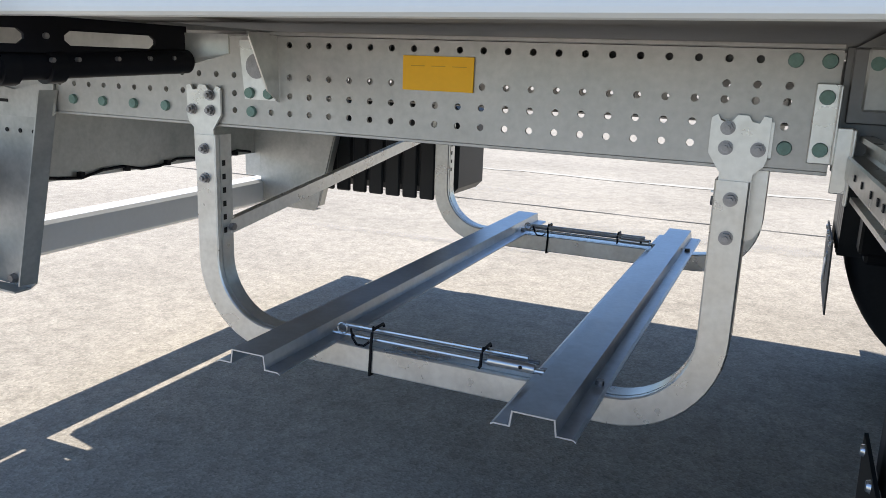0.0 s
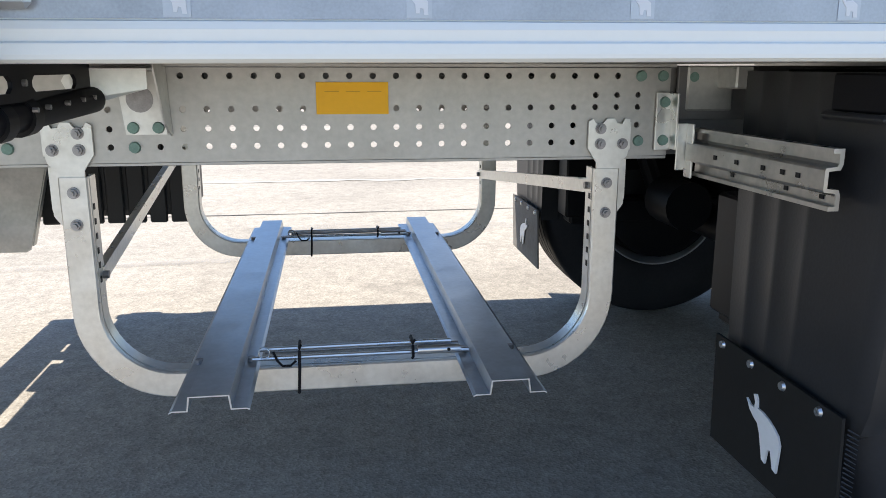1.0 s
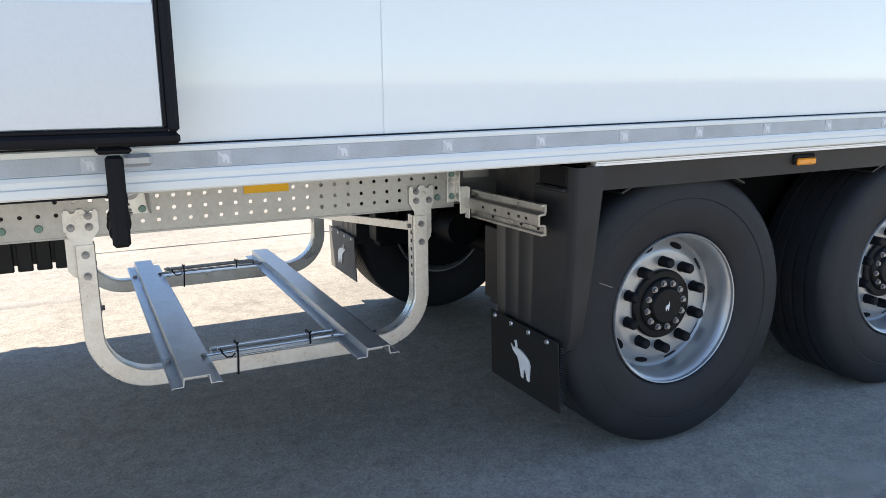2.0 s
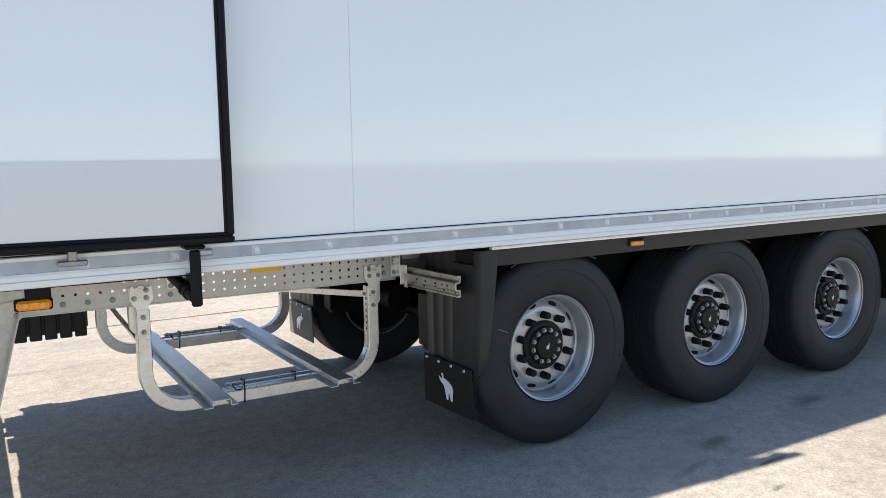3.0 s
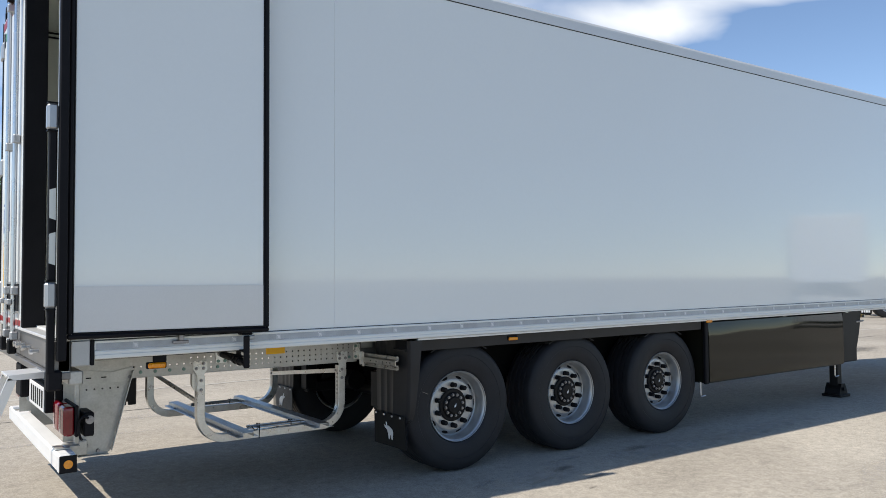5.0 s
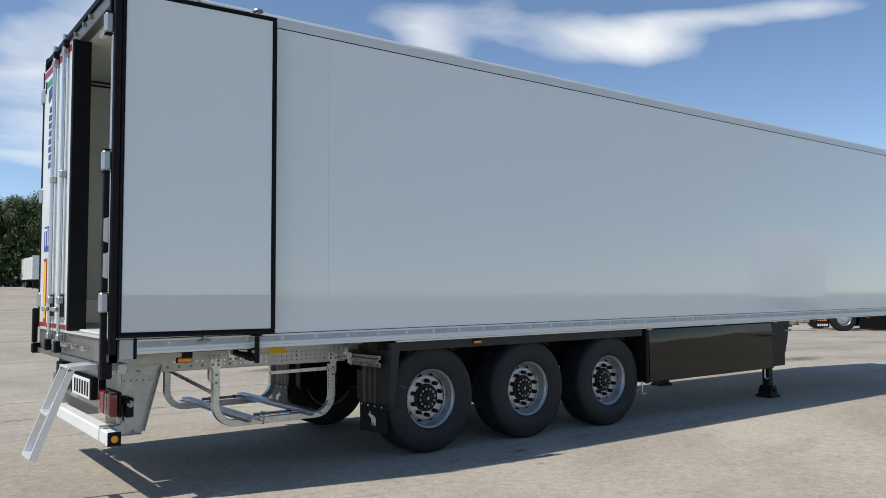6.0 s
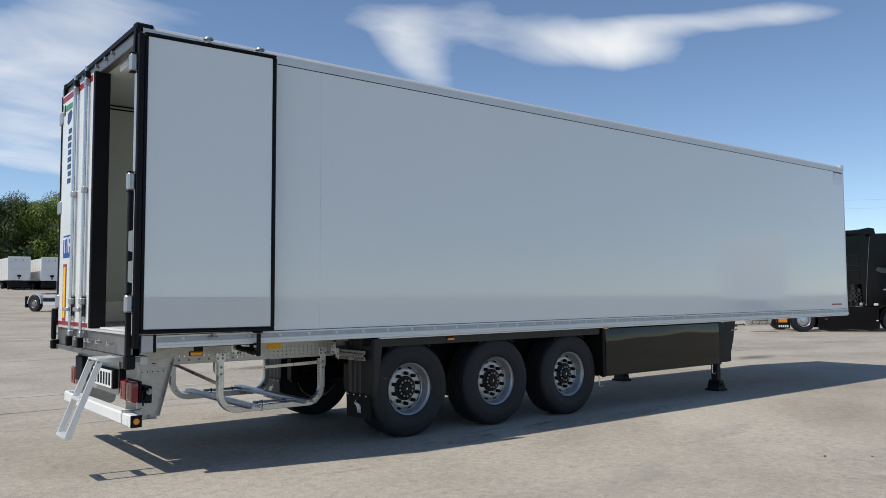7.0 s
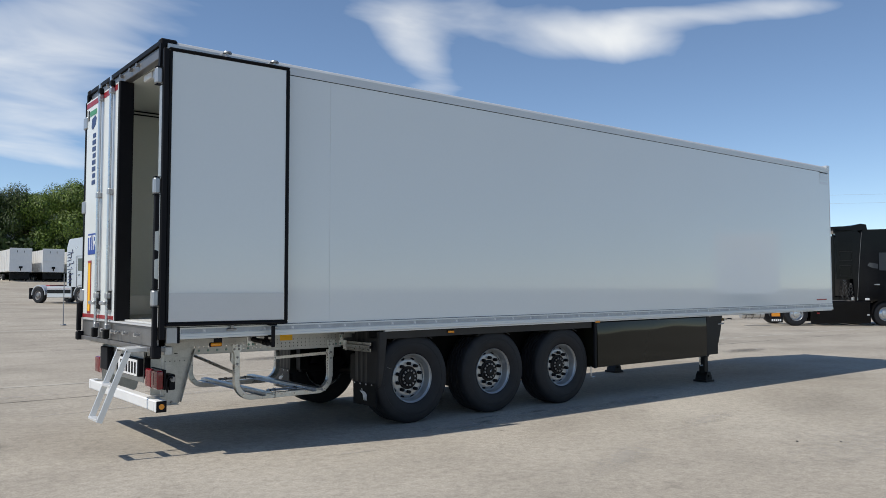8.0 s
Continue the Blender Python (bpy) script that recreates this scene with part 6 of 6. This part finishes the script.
def tipper(x, y, ang, first=None):
    t = thing("parked_trailer", x, y, ground_z(x, y), "white tipper trailer parked before dark trees", "trailer", "parked white trailers", ang)
    # local x points towards the camera: front bulkhead at x = 0
    bm = boxes((-9.0, -0.05, -1.22, 1.22, 1.25, 4.0), b=0.03)
    for k in range(8):
        for s in (-1.25, 1.22):
            box(bm, -8.8 + 1.1 * k, -8.7 + 1.1 * k, s, s + 0.03, 1.28, 3.95)
    body = part("body", bm, WHITE, t, "white ribbed tipper body")
    part("bulkhead", boxes((-0.05, 0.0, -1.25, 1.25, 1.22, 4.15), b=0.02), WHITE, t, "white front bulkhead")
    part("bulkhead_rib", boxes((0.0, 0.05, -1.2, 1.2, 2.55, 2.65), (0.0, 0.05, -1.25, -1.18, 1.25, 4.1), (0.0, 0.05, 1.18, 1.25, 1.25, 4.1), (0.0, 0.05, -1.17, 1.17, 3.42, 3.50), b=0.01), WHITE, t)
    bm = boxes((0.0, 0.12, -0.2, 0.2, 1.65, 1.9), (0.0, 0.08, -0.06, 0.06, 1.35, 1.65), (0.0, 0.04, -0.42, -0.36, 3.6, 3.85), (0.0, 0.04, 0.36, 0.42, 3.6, 3.85), b=0.02)
    part("ram", bm, DARK, t, "dark ram bracket on the bulkhead")
    part("chassis", boxes((-9.0, -0.2, -0.5, 0.5, 0.9, 1.22), (-0.9, -0.5, -1.1, 1.1, 0.35, 1.2), b=0.02), DARK, t, "dark chassis")
    for px in (-5.0, -6.3, -7.6):
        for s in (-1, 1):
            cab_wheel(t, px, 1.22 * s, 0.5, RIM, s=s)
    for s in (-0.9, 0.9):
        part("leg", boxes((-1.6, -1.45, s - 0.07, s + 0.07, 0.0, 1.22), b=0.01), DARK, t, "landing leg")
    return t


black_tractor()
white_tractor()
for x, y in ((16.8, 100.6), (20.35, 99.9), (23.9, 99.2), (27.4, 98.5)):
    tipper(x, y, -90)



GLOSS = material("cool_white_paint", (0.90, 0.94, 0.97), 0.3, var=0.03, scale=1, fine=30)


def box_trailer(x, y, high, turn):
    t = thing("parked_trailer", x, y, 0, "sunlit white box trailer parked on the yard", "trailer", "parked white trailers", turn)
    part("body", boxes((0, 12.5, -1.28, 1.28, 1.40, high), b=0.03), GLOSS, t, "white box body")
    part("rear_door", boxes((-0.03, -0.002, -1.2, -0.01, 1.34, high - 0.1), b=0.01), GLOSS, t, "white rear door")
    part("rear_door", boxes((-0.03, -0.002, 0.01, 1.2, 1.34, high - 0.1), b=0.01), GLOSS, t, "white rear door")
    part("bumper", boxes((0.0, 0.12, -1.2, 1.2, 0.62, 0.75), b=0.02), WHITE, t)
    part("chassis", boxes((0.1, 12, -0.6, 0.6, 0.85, 1.395)), DARK, t, "dark chassis")
    for px in (2.6, 3.9, 5.2):
        for s in (-1, 1):
            cab_wheel(t, px, 1.25 * s, 0.5, RIM, s=s)
    for s in (-0.9, 0.9):
        part("leg", boxes((9.3, 9.45, s - 0.07, s + 0.07, 0.0, 1.395), b=0.01), DARK, t, "landing leg")
    return t


box_trailer(28.75, -10.85, 3.97, -32)

pole = thing("marker_pole", 4.55, 24.0, ground_z(4.55, 24.0), "thin grey upright pole standing on the asphalt", "pole")
part("shaft", rod(bmesh.new(), (0, 0, 0), (0, 0, 1.9), 0.018, n=10), STEELBOLT, pole)
part("base", rod(bmesh.new(), (0, 0, 0), (0, 0, 0.04), 0.11, 0.09, n=14), STEELBOLT, pole)


def overhead_line():
    p, q = Vector((116.5, 67.4, 0)), Vector((133.5, 29.3, 0))
    line = thing("power_line", p.x, p.y, ground_z(p.x, p.y), "thin dark overhead wires between two wooden poles", "power line")
    d = q - p
    drop = ground_z(q.x, q.y) - ground_z(p.x, p.y)
    for e, h in ((Vector((0, 0, 0)), 0.0), (d, drop)):
        bm = rod(bmesh.new(), (e.x, e.y, h - 0.4), (e.x, e.y, 17.4 - ground_z(p.x, p.y)), 0.15, 0.10, n=10)
        pole_ = part("pole", bm, BARK, line, "weathered wooden pole")
        part("crossarm", boxes((e.x - 0.06, e.x + 0.06, e.y - 0.5, e.y + 0.5, 16.1 - ground_z(p.x, p.y), 16.25 - ground_z(p.x, p.y))), BARK, pole_)
    for z0, z1 in ((17.3, 16.0), (15.85, 14.75)):
        base = ground_z(p.x, p.y)
        pts = [(d.x * k / 12, d.y * k / 12, z0 - base + (z1 - z0) * k / 12 - 0.25 * math.sin(math.pi * k / 12)) for k in range(13)]
        part("wire", tube(bmesh.new(), pts, 0.011, n=6), STEELBOLT, line, "thin sagging wire")


overhead_line()


def tree(x, y, h, seed, leaf):
    rnd = random.Random(seed)
    t = thing("tree", x, y, ground_z(x, y), "leafy green broadleaf tree in full summer foliage", "tree", "trees behind the yard")
    bm = bmesh.new()
    rod(bm, (0, 0, -0.3), (0, 0, h * 0.35), 0.28, 0.20, n=10)
    rod(bm, (0, 0, h * 0.35), (0.2, 0.1, h * 0.8), 0.20, 0.05, n=8)
    centres = []
    for k in range(18):
        a = k * 2.4 + rnd.uniform(-0.3, 0.3)
        z0 = h * rnd.uniform(0.2, 0.62)
        reach = h * rnd.uniform(0.18, 0.34)
        q = Vector((math.cos(a) * reach, math.sin(a) * reach, z0 + h * rnd.uniform(0.08, 0.25)))
        rod(bm, (0, 0, z0), q, 0.10, 0.03, n=6)
        centres.append((q, h * rnd.uniform(0.09, 0.15)))
    for k in range(20):
        a = rnd.uniform(0, math.tau)
        q = Vector((math.cos(a) * h * rnd.uniform(0, 0.22), math.sin(a) * h * rnd.uniform(0, 0.22), h * rnd.uniform(0.55, 0.9)))
        centres.append((q, h * rnd.uniform(0.07, 0.12)))
    for k in range(9):
        a = rnd.uniform(0, math.tau)
        centres.append((Vector((math.cos(a) * h * 0.25, math.sin(a) * h * 0.25, h * rnd.uniform(0.1, 0.25))), h * 0.11))
    part("trunk", bm, BARK, t, "brown trunk and limbs")
    verts, faces = [], []
    for c, r in centres:
        for _ in range(880):
            d = Vector((rnd.gauss(0, 1), rnd.gauss(0, 1), rnd.gauss(0, 1))).normalized()
            p = c + d * r * (rnd.random() ** 0.22) * rnd.uniform(0.85, 1.2)
            n = (d * 1.3 + Vector((rnd.uniform(-0.8, 0.8), rnd.uniform(-0.8, 0.8), rnd.uniform(-0.3, 0.9)))).normalized()
            s, u = basis(n)
            w, l_ = rnd.uniform(0.05, 0.11), rnd.uniform(0.08, 0.17)
            i = len(verts)
            verts += [p - s * w, p + u * l_ - s * w * 0.2, p + s * w, p - u * l_ + s * w * 0.2]
            faces.append((i, i + 1, i + 2, i + 3))
    me = bpy.data.meshes.new("crown")
    me.from_pydata([tuple(v) for v in verts], [], faces)
    me.materials.append(leaf)
    o = new("crown", me)
    o.parent = t
    o["label"] = "uneven green leafy crown"
    return t


TREES = [(2.0, 98.0, 10.5, 1, LEAF2), (7.5, 97.5, 11.0, 2, LEAF), (13.0, 96.0, 10.2, 3, LEAF2), (17.5, 95.0, 9.4, 4, LEAF), (21.0, 93.0, 11.2, 5, LEAF), (25.5, 92.0, 12.3, 6, LEAF), (30.5, 91.0, 12.0, 7, LEAF2), (-4.0, 99.0, 11.0, 8, LEAF)]
for x, y, h, seed, leaf in TREES:
    tree(-2.52 + 1.17 * (x + 2.52), -7.36 + 1.17 * (y + 7.36), h * 1.30, seed, leaf)
# low hedge between the trunks
def hedge(p, q, deep, high, count, seed, leaf, label):
    rnd = random.Random(seed)
    p, q = Vector((*p, 0)), Vector((*q, 0))
    verts, faces = [], []
    for k in range(count):
        f = rnd.random()
        top = high * (0.72 + 0.18 * math.sin(f * 31) + 0.10 * math.sin(f * 83 + 1))
        c = p.lerp(q, f) + Vector((0, rnd.gauss(0, deep), 0))
        c.z = ground_z(c.x, c.y) + top * rnd.random() ** 0.8
        n = Vector((rnd.uniform(-1, 1), rnd.uniform(-1, 1), rnd.uniform(-0.2, 1))).normalized()
        s, u = basis(n)
        w, l_ = rnd.uniform(0.16, 0.34), rnd.uniform(0.22, 0.45)
        i = len(verts)
        verts += [tuple(c - s * w), tuple(c + u * l_), tuple(c + s * w), tuple(c - u * l_)]
        faces.append((i, i + 1, i + 2, i + 3))
    me = bpy.data.meshes.new("hedge")
    me.from_pydata(verts, [], faces)
    me.materials.append(leaf)
    tagged(new("hedge", me), label, "hedge", kind="stuff")


hedge((-10, 117), (44, 103), 1.0, 8.0, 22000, 77, LEAF2, "dark green undergrowth along the edge of the yard")
# warehouse behind the trees, and a low wall beside the parked trailers
hall = thing("warehouse", 0, 160, ground_z(0, 160) + 0.5, "large grey-green metal-clad warehouse behind the trees", "warehouse")
CLAD = material("grey_green_cladding", (0.22, 0.25, 0.24), 0.5, metal=0.2, var=0.15, scale=0.3, fine=6)
part("wall", boxes((-70, 70, 0, 40, -0.5, 14.4)), CLAD, hall, "ribbed metal wall", smooth=False)
bm = bmesh.new()
slab(bm, [(-71, -0.6, 14.4), (-71, 20, 15.6), (-71, 40.6, 14.4), (-71, 40.6, 14.0), (-71, -0.6, 14.0)], (142, 0, 0))
part("roof", bm, material("dark_roof_sheet", (0.16, 0.18, 0.17), 0.55, var=0.15, scale=0.3, fine=6), hall, "low-pitched metal roof", smooth=False)
rib = None
for k in range(70):
    if rib is None:
        rib = part("cladding_rib", boxes((-0.12, 0.12, -0.09, 0.0, 0, 13.9)), CLAD, hall)
        rib.matrix_local = pose(-69, 0, 0)
    else:
        same("cladding_rib", rib, pose(-69 + 2 * k, 0, 0), hall)
low = thing("yard_wall", 6.0, 110.4, ground_z(6.0, 110.4), "low grey concrete wall at the edge of the yard", "wall")
part("wall", boxes((-24, 7.5, 0, 0.25, -0.3, 2.7), b=0.02), material("grey_concrete", (0.30, 0.29, 0.27), 0.85, var=0.25, scale=0.8, fine=12, bump=0.1), low)
part("coping", boxes((-24.1, 7.6, -0.06, 0.31, 2.7, 2.84), b=0.02), material("pale_coping", (0.45, 0.44, 0.41), 0.8, var=0.2, scale=0.8, fine=12), low, "pale coping")
